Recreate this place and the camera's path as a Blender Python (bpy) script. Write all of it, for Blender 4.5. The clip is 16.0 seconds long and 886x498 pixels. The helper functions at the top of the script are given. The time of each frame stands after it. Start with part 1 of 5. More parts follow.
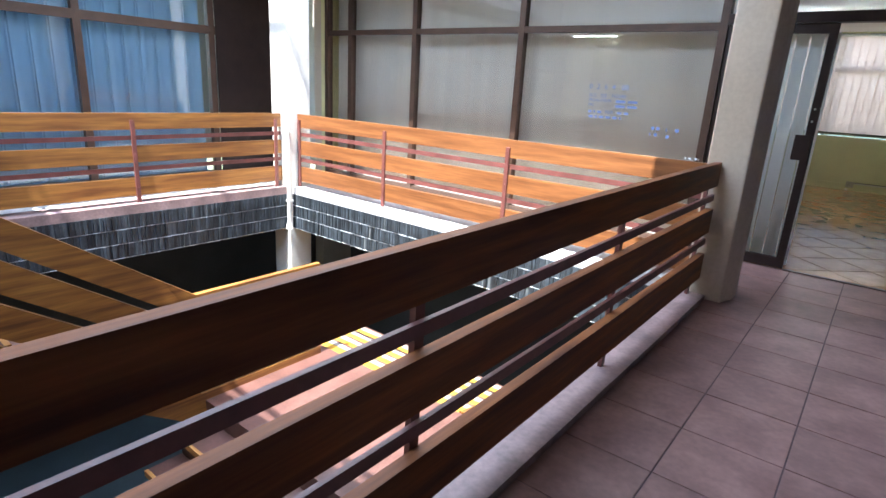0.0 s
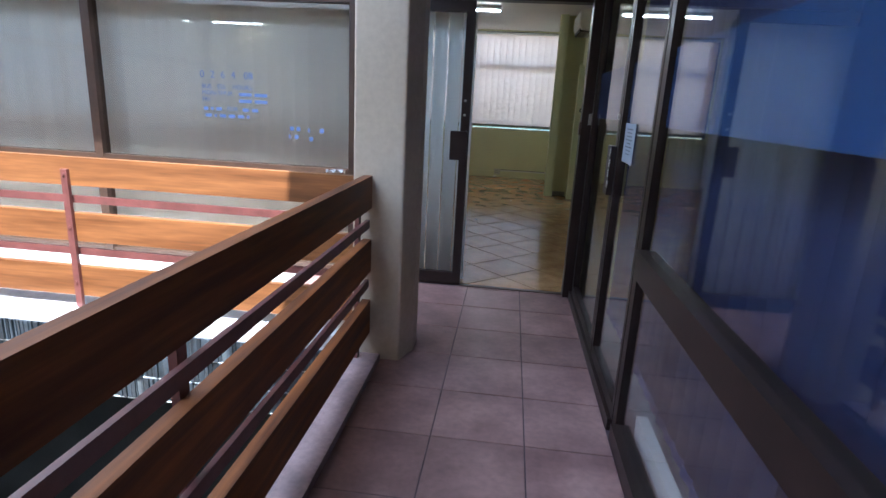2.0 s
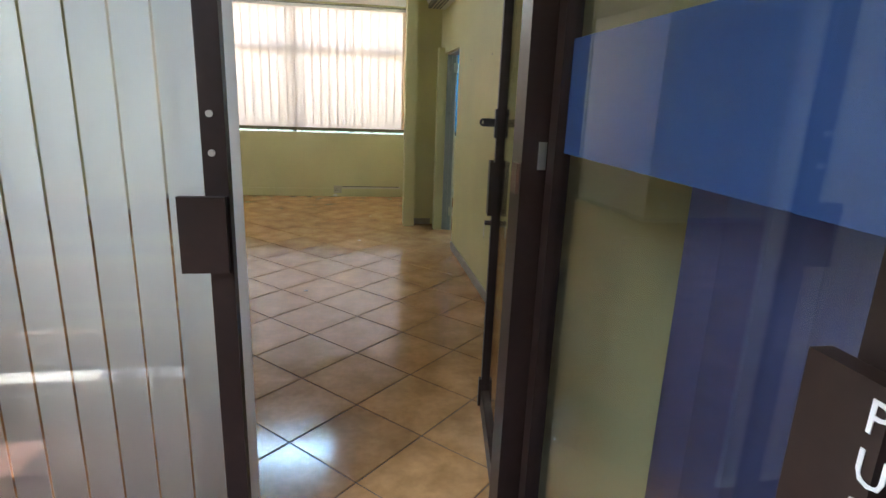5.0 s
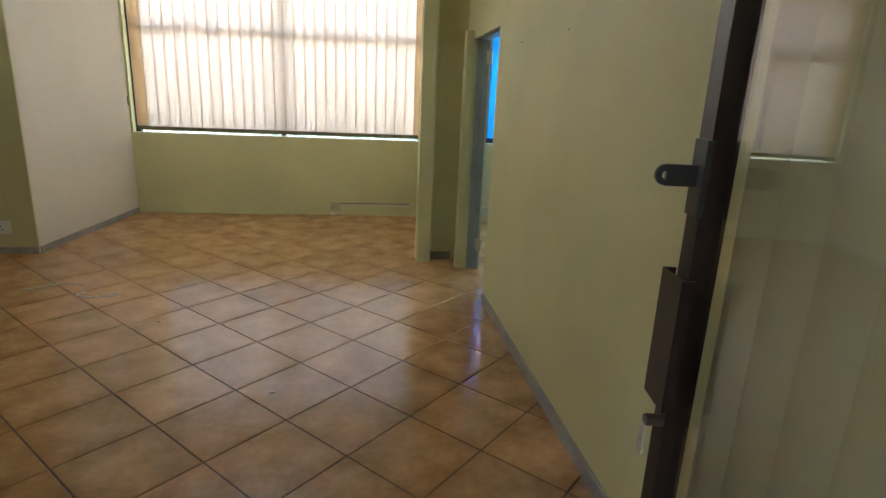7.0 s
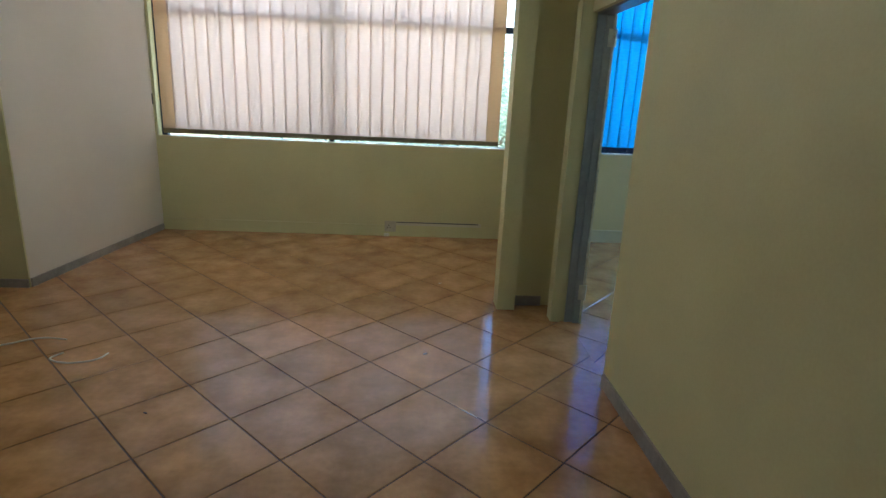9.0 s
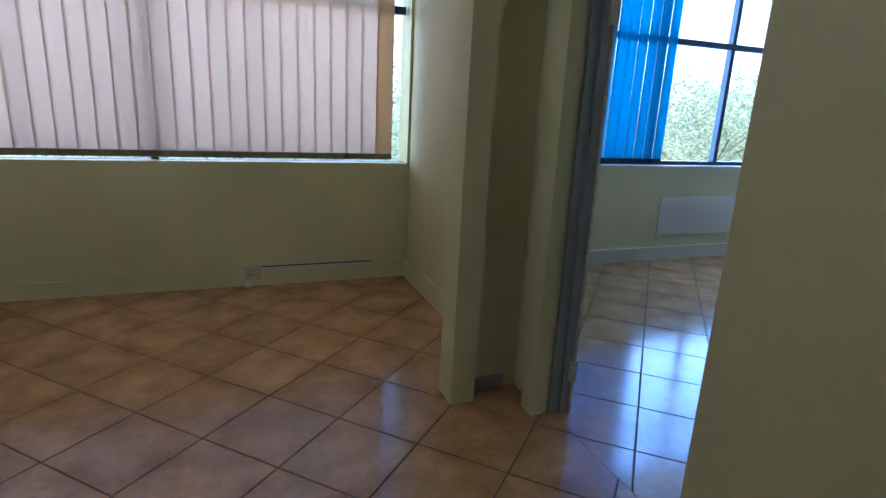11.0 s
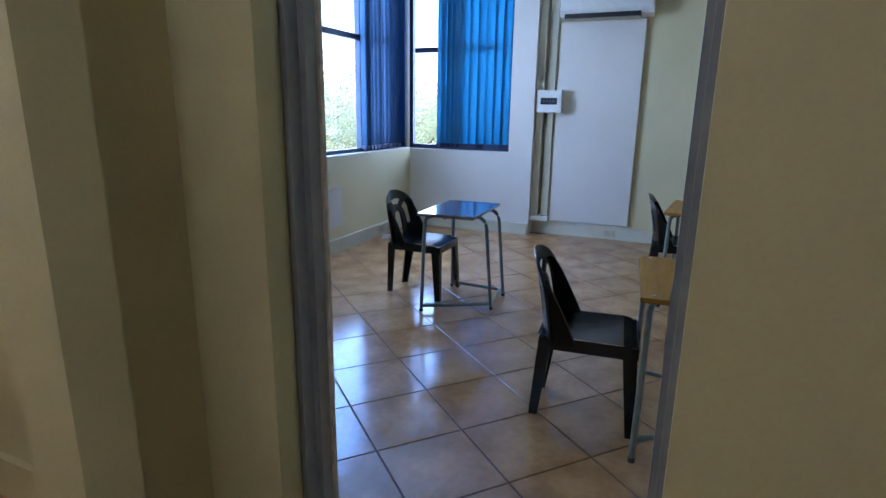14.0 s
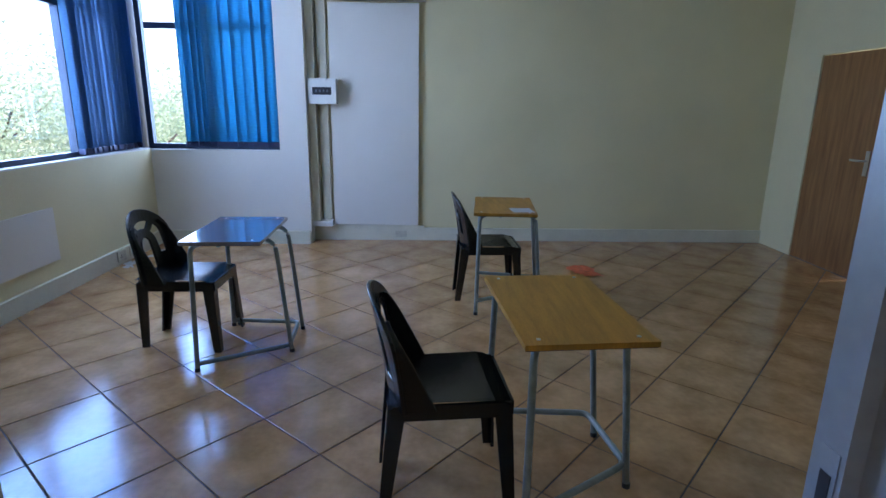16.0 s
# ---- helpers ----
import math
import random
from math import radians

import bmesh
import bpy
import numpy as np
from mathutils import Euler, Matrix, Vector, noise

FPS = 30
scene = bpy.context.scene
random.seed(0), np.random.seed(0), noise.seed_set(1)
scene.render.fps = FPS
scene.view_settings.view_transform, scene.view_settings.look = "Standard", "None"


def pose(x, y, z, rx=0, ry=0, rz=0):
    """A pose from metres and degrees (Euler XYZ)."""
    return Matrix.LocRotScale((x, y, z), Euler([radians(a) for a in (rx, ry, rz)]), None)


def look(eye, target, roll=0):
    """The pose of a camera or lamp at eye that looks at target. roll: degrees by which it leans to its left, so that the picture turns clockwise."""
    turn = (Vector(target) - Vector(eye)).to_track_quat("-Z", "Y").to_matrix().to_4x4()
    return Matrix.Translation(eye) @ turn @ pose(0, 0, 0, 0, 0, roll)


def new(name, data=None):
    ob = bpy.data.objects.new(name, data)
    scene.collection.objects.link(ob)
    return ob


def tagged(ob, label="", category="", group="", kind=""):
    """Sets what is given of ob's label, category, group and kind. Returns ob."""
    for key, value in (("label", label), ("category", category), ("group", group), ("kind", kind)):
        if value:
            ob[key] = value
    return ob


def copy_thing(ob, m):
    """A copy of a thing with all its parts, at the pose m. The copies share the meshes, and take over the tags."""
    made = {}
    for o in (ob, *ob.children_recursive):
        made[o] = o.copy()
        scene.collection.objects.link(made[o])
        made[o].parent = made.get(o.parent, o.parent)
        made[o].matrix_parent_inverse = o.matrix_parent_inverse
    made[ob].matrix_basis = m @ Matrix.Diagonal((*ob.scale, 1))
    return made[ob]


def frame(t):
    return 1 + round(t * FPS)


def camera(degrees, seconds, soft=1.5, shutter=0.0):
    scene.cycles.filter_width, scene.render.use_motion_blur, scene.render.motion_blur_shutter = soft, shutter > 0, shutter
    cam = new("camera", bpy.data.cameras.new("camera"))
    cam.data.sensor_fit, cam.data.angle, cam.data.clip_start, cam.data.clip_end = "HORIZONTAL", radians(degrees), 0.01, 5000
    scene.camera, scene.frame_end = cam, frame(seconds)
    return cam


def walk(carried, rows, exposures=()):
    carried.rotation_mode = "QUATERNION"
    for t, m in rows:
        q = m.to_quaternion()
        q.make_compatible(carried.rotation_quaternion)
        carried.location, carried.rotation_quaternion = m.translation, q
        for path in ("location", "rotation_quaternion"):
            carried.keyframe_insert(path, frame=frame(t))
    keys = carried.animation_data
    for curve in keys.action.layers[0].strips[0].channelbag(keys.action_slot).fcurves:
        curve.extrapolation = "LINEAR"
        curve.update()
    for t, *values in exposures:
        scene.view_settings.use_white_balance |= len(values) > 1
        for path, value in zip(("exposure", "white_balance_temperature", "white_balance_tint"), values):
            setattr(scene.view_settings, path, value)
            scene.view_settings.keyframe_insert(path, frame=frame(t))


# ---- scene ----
cam = camera(77.4, 16.0)

PATH = [
    (0, (0.775, -5.663, 1.393), (-0.402, -4.147, 0.831), 3.4),
    (0.5, (0.688, -5.38, 1.396), (-0.237, -3.694, 0.848), 3.2),
    (1, (0.623, -4.998, 1.368), (-0.016, -3.177, 0.842), 3.0),
    (1.5, (0.589, -4.631, 1.366), (0.133, -2.753, 0.85), 2.9),
    (2, (0.566, -4.145, 1.373), (0.356, -2.224, 0.86), 3.0),
    (2.5, (0.554, -3.691, 1.376), (0.492, -1.759, 0.865), 2.9),
    (3, (0.543, -3.24, 1.387), (0.608, -1.307, 0.878), 2.8),
    (3.5, (0.529, -2.81, 1.397), (0.68, -0.88, 0.892), 2.3),
    (4, (0.531, -2.401, 1.406), (0.762, -0.479, 0.901), 2.0),
    (4.2, (0.541, -2.235, 1.414), (0.804, -0.319, 0.906), 1.8),
    (6.3, (0.663, -0.563, 1.477), (1.003, 1.337, 0.952), 2.5),
    (6.5, (0.671, -0.396, 1.481), (1.003, 1.504, 0.953), 2.5),
    (7, (0.663, -0.049, 1.464), (0.958, 1.858, 0.938), 2.6),
    (7.5, (0.663, 0.253, 1.443), (0.896, 2.168, 0.917), 2.7),
    (8, (0.646, 0.549, 1.424), (0.791, 2.473, 0.897), 2.8),
    (8.2, (0.622, 0.671, 1.419), (0.744, 2.596, 0.891), 2.7),
    (10.3, (0.288, 2.167, 1.42), (0.619, 4.068, 0.894), 2.9),
    (10.5, (0.244, 2.31, 1.421), (0.672, 4.192, 0.898), 3.0),
    (11, (0.223, 2.604, 1.41), (0.931, 4.405, 0.903), 2.9),
    (11.5, (0.235, 2.883, 1.414), (1.197, 4.563, 0.916), 2.7),
    (12, (0.271, 3.099, 1.407), (1.491, 4.607, 0.919), 1.9),
    (12.5, (0.334, 3.298, 1.415), (1.76, 4.612, 0.926), 1.7),
    (13, (0.388, 3.486, 1.417), (1.951, 4.634, 0.929), 1.1),
    (13.5, (0.45, 3.657, 1.397), (2.146, 4.598, 0.911), 0.9),
    (14, (0.578, 3.804, 1.369), (2.364, 4.563, 0.885), 0.9),
    (14.5, (0.707, 3.929, 1.365), (2.555, 4.517, 0.876), 0.4),
    (15, (0.852, 4.052, 1.362), (2.752, 4.432, 0.868), 0.7),
    (15.5, (1.059, 4.102, 1.36), (2.987, 4.276, 0.86), 0.5),
    (16, (1.225, 4.171, 1.364), (3.161, 4.119, 0.864), 0.8),
]

EXPOSURES = [(0, 2.85, 5600, 9), (1, 2.6, 5250, 8), (2, 2.65, 5150, 8), (3.5, 3.2, 5600, 9), (4.2, 3.45, 5900, 8), (6.3, 3.65, 6250, 5), (7.2, 3.45, 6250, 5),
             (8.2, 3.25, 6050, 6), (10.3, 2.6, 5400, 14), (11, 2.45, 5250, 16), (11.5, 2.2, 5250, 17), (12.5, 1.95, 5350, 19), (14, 2.7, 5700, 24), (15, 2.95, 5800, 26), (16, 2.65, 5750, 26)]
walk(cam, [(t, look(eye, target, roll)) for t, eye, target, roll in PATH], EXPOSURES)

# ---------------------------------------------------------------- light
world = bpy.data.worlds.new("world")
scene.world = world
world.use_nodes = True
wn = world.node_tree.nodes
sky = wn.new("ShaderNodeTexSky")
sky.sky_type = "NISHITA"
sky.sun_disc = False
SUN_EL, SUN_AZ = 66.0, 172.0          # degrees; azimuth clockwise from +y
sky.sun_elevation = radians(SUN_EL)
sky.sun_rotation = radians(SUN_AZ)
wn["Background"].inputs["Strength"].default_value = 0.15
world.node_tree.links.new(sky.outputs["Color"], wn["Background"].inputs["Color"])
sun_data = bpy.data.lights.new("sun", "SUN")
sun_data.energy, sun_data.angle, sun_data.color = 3.6, radians(0.5), (1.0, 0.95, 0.86)
sun = new("sun", sun_data)
_a, _e = radians(SUN_AZ), radians(SUN_EL)
SUN_WAY = Vector((math.sin(_a) * math.cos(_e), math.cos(_a) * math.cos(_e), math.sin(_e)))
sun.matrix_world = look(SUN_WAY * 30, (0, 0, 0))


def sky_lamp(name, m, w, h, watts, colour=(0.80, 0.90, 1.0)):
    """The sky's light in an opening."""
    d = bpy.data.lights.new(name, "AREA")
    d.shape, d.size, d.size_y, d.energy, d.color = "RECTANGLE", w, h, watts, colour
    ob = new(name, d)
    ob.matrix_world = m
    return ob


sky_lamp("skylight_light", look((-2.95, -3.2, 5.35), (-2.95, -3.2, 0)), 4.4, 4.2, 58)
sky_lamp("window_light", look((4.2, 7.06, 1.81), (4.2, 0, 1.81)), 4.2, 1.7, 38, (0.47, 0.69, 1.0))
sky_lamp("corner_window_light", look((6.92, 6.25, 1.81), (0, 6.25, 1.81)), 1.2, 1.7, 9.5, (0.47, 0.69, 1.0))
sky_lamp("front_window_light", look((-0.2, 7.06, 1.81), (-0.2, 0, 1.81)), 3.3, 1.7, 7.5, (0.93, 0.95, 1.0))


# ---------------------------------------------------------------- materials
def mat(name, base, rough=0.5, metal=0.0, var=0.12, scale=3.0, fine=40.0, bump=0.0, bump_scale=60.0, tint=None,
        rnd=0.0, spec=0.5, coat=0.0, rough_var=0.0, stretch=None, island=0.0):
    """A surface with broad and fine variation of its colour, a little relief, and its own gloss."""
    m = bpy.data.materials.new(name)
    m.use_nodes = True
    n, l = m.node_tree.nodes, m.node_tree.links
    b = n["Principled BSDF"]
    b.inputs["Roughness"].default_value = rough
    b.inputs["Metallic"].default_value = metal
    b.inputs["Specular IOR Level"].default_value = spec
    b.inputs["Coat Weight"].default_value = coat
    geo = n.new("ShaderNodeNewGeometry")
    place = geo.outputs["Position"]
    if stretch:
        mp = n.new("ShaderNodeMapping")
        mp.inputs["Scale"].default_value = stretch
        l.new(place, mp.inputs["Vector"])
        place = mp.outputs["Vector"]
    def noise_tex(s, detail):
        t = n.new("ShaderNodeTexNoise")
        t.inputs["Scale"].default_value = s
        t.inputs["Detail"].default_value = detail
        l.new(place, t.inputs["Vector"])
        return t.outputs["Fac"]
    big, small = noise_tex(scale, 4), noise_tex(fine, 3)
    ramp = n.new("ShaderNodeMix")
    ramp.data_type = "RGBA"
    dark = [c * (1 - 2 * var) for c in base] if tint is None else tint
    ramp.inputs["A"].default_value = (*dark, 1)
    ramp.inputs["B"].default_value = (*[min(1, c * (1 + 0.8 * var)) for c in base], 1)
    mr = n.new("ShaderNodeMapRange")
    mr.inputs["From Min"].default_value, mr.inputs["From Max"].default_value = 0.3, 0.68
    l.new(big, mr.inputs["Value"])
    l.new(mr.outputs["Result"], ramp.inputs["Factor"])
    mul = n.new("ShaderNodeMix")
    mul.data_type, mul.blend_type = "RGBA", "OVERLAY"
    mul.inputs["Factor"].default_value = min(1, 1.6 * var)
    l.new(ramp.outputs["Result"], mul.inputs["A"])
    l.new(small, mul.inputs["B"])
    out = mul.outputs["Result"]
    if rnd or island:
        hs = n.new("ShaderNodeHueSaturation")
        if rnd:
            src = n.new("ShaderNodeObjectInfo").outputs["Random"]
        else:
            src = geo.outputs["Random Per Island"]
        k = n.new("ShaderNodeMapRange")
        k.inputs["To Min"].default_value, k.inputs["To Max"].default_value = 1 - max(rnd, island), 1 + max(rnd, island)
        l.new(src, k.inputs["Value"])
        l.new(k.outputs["Result"], hs.inputs["Value"])
        l.new(out, hs.inputs["Color"])
        out = hs.outputs["Color"]
    l.new(out, b.inputs["Base Color"])
    if rough_var:
        rr = n.new("ShaderNodeMapRange")
        rr.inputs["To Min"].default_value, rr.inputs["To Max"].default_value = max(0.02, rough - rough_var), min(1, rough + rough_var)
        l.new(big, rr.inputs["Value"])
        l.new(rr.outputs["Result"], b.inputs["Roughness"])
    if bump:
        bp = n.new("ShaderNodeBump")
        bp.inputs["Strength"].default_value, bp.inputs["Distance"].default_value = bump, 0.002
        l.new(noise_tex(bump_scale, 4), bp.inputs["Height"])
        l.new(bp.outputs["Normal"], b.inputs["Normal"])
    return m


def wood(name, base, dark, rough=0.35, along=(1, 1, 1), coat=0.2):
    """Varnished timber: long streaks of grain along one axis."""
    m = mat(name, base, rough, var=0.25, scale=2.0, fine=9.0, tint=dark, coat=coat, stretch=along, bump=0.12, bump_scale=30, rough_var=0.08, rnd=0.12)
    return m


def fabric(name, base, pass_on, var=0.06, sheer=0.0):
    """Thin blind fabric that lets part of the daylight through."""
    m = bpy.data.materials.new(name)
    m.use_nodes = True
    n, l = m.node_tree.nodes, m.node_tree.links
    b = n["Principled BSDF"]
    b.inputs["Roughness"].default_value = 0.85
    b.inputs["Specular IOR Level"].default_value = 0.2
    geo = n.new("ShaderNodeNewGeometry")
    mp = n.new("ShaderNodeMapping")
    mp.inputs["Scale"].default_value = (1, 1, 7)
    l.new(geo.outputs["Position"], mp.inputs["Vector"])
    t = n.new("ShaderNodeTexNoise")
    t.inputs["Scale"].default_value = 18
    t.inputs["Detail"].default_value = 5
    l.new(mp.outputs["Vector"], t.inputs["Vector"])
    mx = n.new("ShaderNodeMix")
    mx.data_type = "RGBA"
    mx.inputs["A"].default_value = (*[c * (1 - 2 * var) for c in base], 1)
    mx.inputs["B"].default_value = (*[min(1, c * (1 + var)) for c in base], 1)
    l.new(t.outputs["Fac"], mx.inputs["Factor"])
    hs = n.new("ShaderNodeHueSaturation")
    k = n.new("ShaderNodeMapRange")
    k.inputs["To Min"].default_value, k.inputs["To Max"].default_value = 0.955, 1.03
    l.new(n.new("ShaderNodeObjectInfo").outputs["Random"], k.inputs["Value"])
    l.new(k.outputs["Result"], hs.inputs["Value"])
    l.new(mx.outputs["Result"], hs.inputs["Color"])
    l.new(hs.outputs["Color"], b.inputs["Base Color"])
    tr = n.new("ShaderNodeBsdfTranslucent")
    l.new(hs.outputs["Color"], tr.inputs["Color"])
    mix = n.new("ShaderNodeMixShader")
    mix.inputs["Fac"].default_value = pass_on
    l.new(b.outputs["BSDF"], mix.inputs[1])
    l.new(tr.outputs["BSDF"], mix.inputs[2])
    out = mix
    if sheer:
        # open weave: a little of the view shows straight through, tinted by the yarn
        th = n.new("ShaderNodeBsdfTransparent")
        top = max(base)
        th.inputs["Color"].default_value = (*[c / top for c in base], 1)
        out = n.new("ShaderNodeMixShader")
        out.inputs["Fac"].default_value = sheer
        l.new(mix.outputs["Shader"], out.inputs[1])
        l.new(th.outputs["BSDF"], out.inputs[2])
    l.new(out.outputs["Shader"], n["Material Output"].inputs["Surface"])
    return m


def glass(name, tint=(0.95, 0.97, 0.97), gloss=1.0):
    """Plain sheet glass: clear, with a mirror-like sheen that grows at grazing angles."""
    m = bpy.data.materials.new(name)
    m.use_nodes = True
    n, l = m.node_tree.nodes, m.node_tree.links
    tr = n.new("ShaderNodeBsdfTransparent")
    tr.inputs["Color"].default_value = (*tint, 1)
    gl = n.new("ShaderNodeBsdfGlossy")
    gl.inputs["Roughness"].default_value = 0.015
    fr = n.new("ShaderNodeLayerWeight")
    fr.inputs["Blend"].default_value = 0.5
    p5 = n.new("ShaderNodeMath")
    p5.operation = "POWER"
    p5.inputs[1].default_value = 4.0
    l.new(fr.outputs["Facing"], p5.inputs[0])
    k = n.new("ShaderNodeMath")
    k.operation = "MULTIPLY_ADD"
    k.use_clamp = True
    k.inputs[1].default_value = 0.9
    k.inputs[2].default_value = 0.045 * gloss
    l.new(p5.outputs["Value"], k.inputs[0])
    mix = n.new("ShaderNodeMixShader")
    l.new(k.outputs["Value"], mix.inputs["Fac"])
    l.new(tr.outputs["BSDF"], mix.inputs[1])
    l.new(gl.outputs["BSDF"], mix.inputs[2])
    l.new(mix.outputs["Shader"], n["Material Output"].inputs["Surface"])
    return m


def glow(name, colour, strength):
    m = bpy.data.materials.new(name)
    m.use_nodes = True
    b = m.node_tree.nodes["Principled BSDF"]
    b.inputs["Base Color"].default_value = (*colour, 1)
    b.inputs["Emission Color"].default_value = (*colour, 1)
    b.inputs["Emission Strength"].default_value = strength
    return m


WALL_GREEN = mat("cream_green_paint", (0.64, 0.605, 0.32), 0.55, var=0.05, scale=1.2, fine=90, bump=0.15, bump_scale=140)
WALL_CREAM = mat("cream_paint", (0.71, 0.625, 0.37), 0.55, var=0.05, scale=1.0, fine=90, bump=0.15, bump_scale=140)
WALL_WHITE = mat("white_paint", (0.73, 0.685, 0.61), 0.55, var=0.04, scale=1.0, fine=90, bump=0.12, bump_scale=140)
COLUMN = mat("column_paint", (0.55, 0.44, 0.315), 0.6, var=0.10, scale=1.6, tint=(0.49, 0.38, 0.26), fine=30, bump=0.06, bump_scale=30)
COLUMN_PALE = mat("cream_column_paint", (0.66, 0.62, 0.54), 0.6, var=0.07, scale=1.6, fine=30, bump=0.06, bump_scale=30)
CEIL = mat("ceiling_paint", (0.80, 0.79, 0.75), 0.7, var=0.03, scale=1.0)
SKIRT = mat("grey_skirting", (0.36, 0.33, 0.30), 0.5, var=0.12, scale=5)
TRUNK = mat("painted_trunking", (0.66, 0.62, 0.48), 0.45, var=0.06, scale=3)
TILE = mat("terracotta_glazed_tile", (0.53, 0.30, 0.128), 0.15, var=0.14, scale=5.0, fine=28, tint=(0.38, 0.20, 0.078), rnd=0.09, spec=0.95,
           bump=0.12, bump_scale=14, rough_var=0.07)


def edge_glaze(m, u, brown, reach=0.30):
    """Gives square tiles set on their corner a glaze that browns unevenly towards their edges."""
    n, l = m.node_tree.nodes, m.node_tree.links
    base = n["Principled BSDF"].inputs["Base Color"]
    src = base.links[0].from_socket
    sep = n.new("ShaderNodeSeparateXYZ")
    l.new(n.new("ShaderNodeTexCoord").outputs["Object"], sep.inputs[0])

    def op(kind, a, b):
        q = n.new("ShaderNodeMath")
        q.operation = kind
        for i, v in enumerate((a, b)):
            if isinstance(v, float):
                q.inputs[i].default_value = v
            else:
                l.new(v, q.inputs[i])
        return q.outputs[0]

    span = op("ADD", op("ABSOLUTE", sep.outputs["X"], 0.0), op("ABSOLUTE", sep.outputs["Y"], 0.0))
    near = op("SUBTRACT", u, span)
    t = n.new("ShaderNodeTexNoise")
    t.inputs["Scale"].default_value, t.inputs["Detail"].default_value = 9.0, 4.0
    wob = op("MULTIPLY", op("SUBTRACT", t.outputs["Fac"], 0.5), 0.55 * u)
    k = n.new("ShaderNodeMapRange")
    k.interpolation_type = "SMOOTHSTEP"
    k.inputs["From Min"].default_value, k.inputs["From Max"].default_value = -0.05 * u, reach * 2 * u
    l.new(n.new("ShaderNodeNewGeometry").outputs["Position"], t.inputs["Vector"])
    l.new(op("ADD", near, wob), k.inputs["Value"])
    mx = n.new("ShaderNodeMix")
    mx.data_type, mx.blend_type = "RGBA", "MULTIPLY"
    mx.inputs["Factor"].default_value = 1.0
    tone = n.new("ShaderNodeMix")
    tone.data_type = "RGBA"
    tone.inputs["A"].default_value, tone.inputs["B"].default_value = (*brown, 1), (1, 1, 1, 1)
    l.new(k.outputs["Result"], tone.inputs["Factor"])
    l.new(src, mx.inputs["A"])
    l.new(tone.outputs["Result"], mx.inputs["B"])
    l.new(mx.outputs["Result"], base)


# blue of the sky's reflection is painted in through the tiles' specular tint
TILE.node_tree.nodes["Principled BSDF"].inputs["Specular Tint"].default_value = (0.16, 0.52, 1.0, 1)
edge_glaze(TILE, 0.283, (0.87, 0.83, 0.78))
GROUT = mat("dark_grout", (0.10, 0.075, 0.055), 0.8, var=0.2, scale=8)
PINK_TILE = mat("pink_matt_tile", (0.30, 0.172, 0.146), 0.42, var=0.18, scale=4.5, fine=30, tint=(0.19, 0.10, 0.088), rnd=0.10,
                bump=0.15, bump_scale=18, rough_var=0.1)
PINK_GROUT = mat("plum_grout", (0.12, 0.075, 0.08), 0.8, var=0.2, scale=8)
KERB = mat("lilac_kerb_screed", (0.27, 0.18, 0.165), 0.55, var=0.18, scale=5, bump=0.25, bump_scale=60)
# lighter than the other kerbs: the sun's glare is put into this colour
SUNLIT_SCREED = mat("sunlit_walkway_screed", (0.58, 0.55, 0.53), 0.55, var=0.12, scale=4, bump=0.2, bump_scale=60)
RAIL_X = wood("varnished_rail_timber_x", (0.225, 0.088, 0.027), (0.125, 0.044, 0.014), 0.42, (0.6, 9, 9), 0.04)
# same timber as the other rails; its corridor-side shade is put into the colour
RAIL_SHADED = wood("shaded_rail_timber", (0.20, 0.067, 0.016), (0.068, 0.022, 0.009), 0.5, (9, 0.6, 9), 0.0)
RAIL_SHADED.node_tree.nodes["Principled BSDF"].inputs["Specular IOR Level"].default_value = 0.2
RAIL_Y = wood("varnished_rail_timber_y", (0.28, 0.125, 0.026), (0.12, 0.040, 0.012), 0.42, (9, 0.6, 9), 0.04)
STEEL_RED = mat("oxide_red_steel", (0.16, 0.055, 0.045), 0.4, var=0.15, scale=8)
# one bronze finish twice: shade put into the first colour, light into the second
BRONZE = mat("bronze_aluminium_shaded", (0.024, 0.013, 0.010), 0.38, metal=0.05, spec=0.35, var=0.15, scale=6)
BRONZE_LIT = mat("bronze_aluminium_lit", (0.075, 0.042, 0.027), 0.38, metal=0.2, var=0.12, scale=6)
WIN_FRAME = mat("dark_blue_window_frame", (0.03, 0.05, 0.09), 0.35, metal=0.4, var=0.1, scale=6)
GREY_FRAME = mat("grey_painted_steel_frame", (0.30, 0.32, 0.32), 0.35, metal=0.2, var=0.08, scale=5)
HINGE = mat("pale_painted_steel", (0.60, 0.57, 0.46), 0.35, metal=0.3, var=0.1, scale=20)
BLIND_WHITE = fabric("white_blind_fabric", (0.82, 0.82, 0.80), 0.28, var=0.02)
BLIND_WARM = fabric("ivory_blind_fabric", (0.86, 0.755, 0.69), 0.54, var=0.04, sheer=0.03)
# the white fabric again; its stronger light is put into colour and translucency
BLIND_WHITE_LIT = fabric("lit_white_blind_fabric", (0.88, 0.88, 0.84), 0.46, var=0.02)
BLIND_TAN = fabric("tan_edge_blind_fabric", (0.72, 0.56, 0.40), 0.5, var=0.05)
# shade beside the green wall is put into this blind's colour
BLIND_CREAM_SHADED = fabric("shaded_cream_blind_fabric", (0.52, 0.47, 0.27), 0.25, var=0.03)
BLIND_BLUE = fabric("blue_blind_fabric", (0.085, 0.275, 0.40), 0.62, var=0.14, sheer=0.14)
# the blue fabric again, with the dimness of bunched slats put into its colour
BLIND_BLUE_DIM = fabric("dimmed_blue_blind_fabric", (0.06, 0.15, 0.29), 0.40, var=0.12)
BLIND_NAVY = fabric("navy_blind_fabric", (0.085, 0.105, 0.25), 0.25, var=0.1)
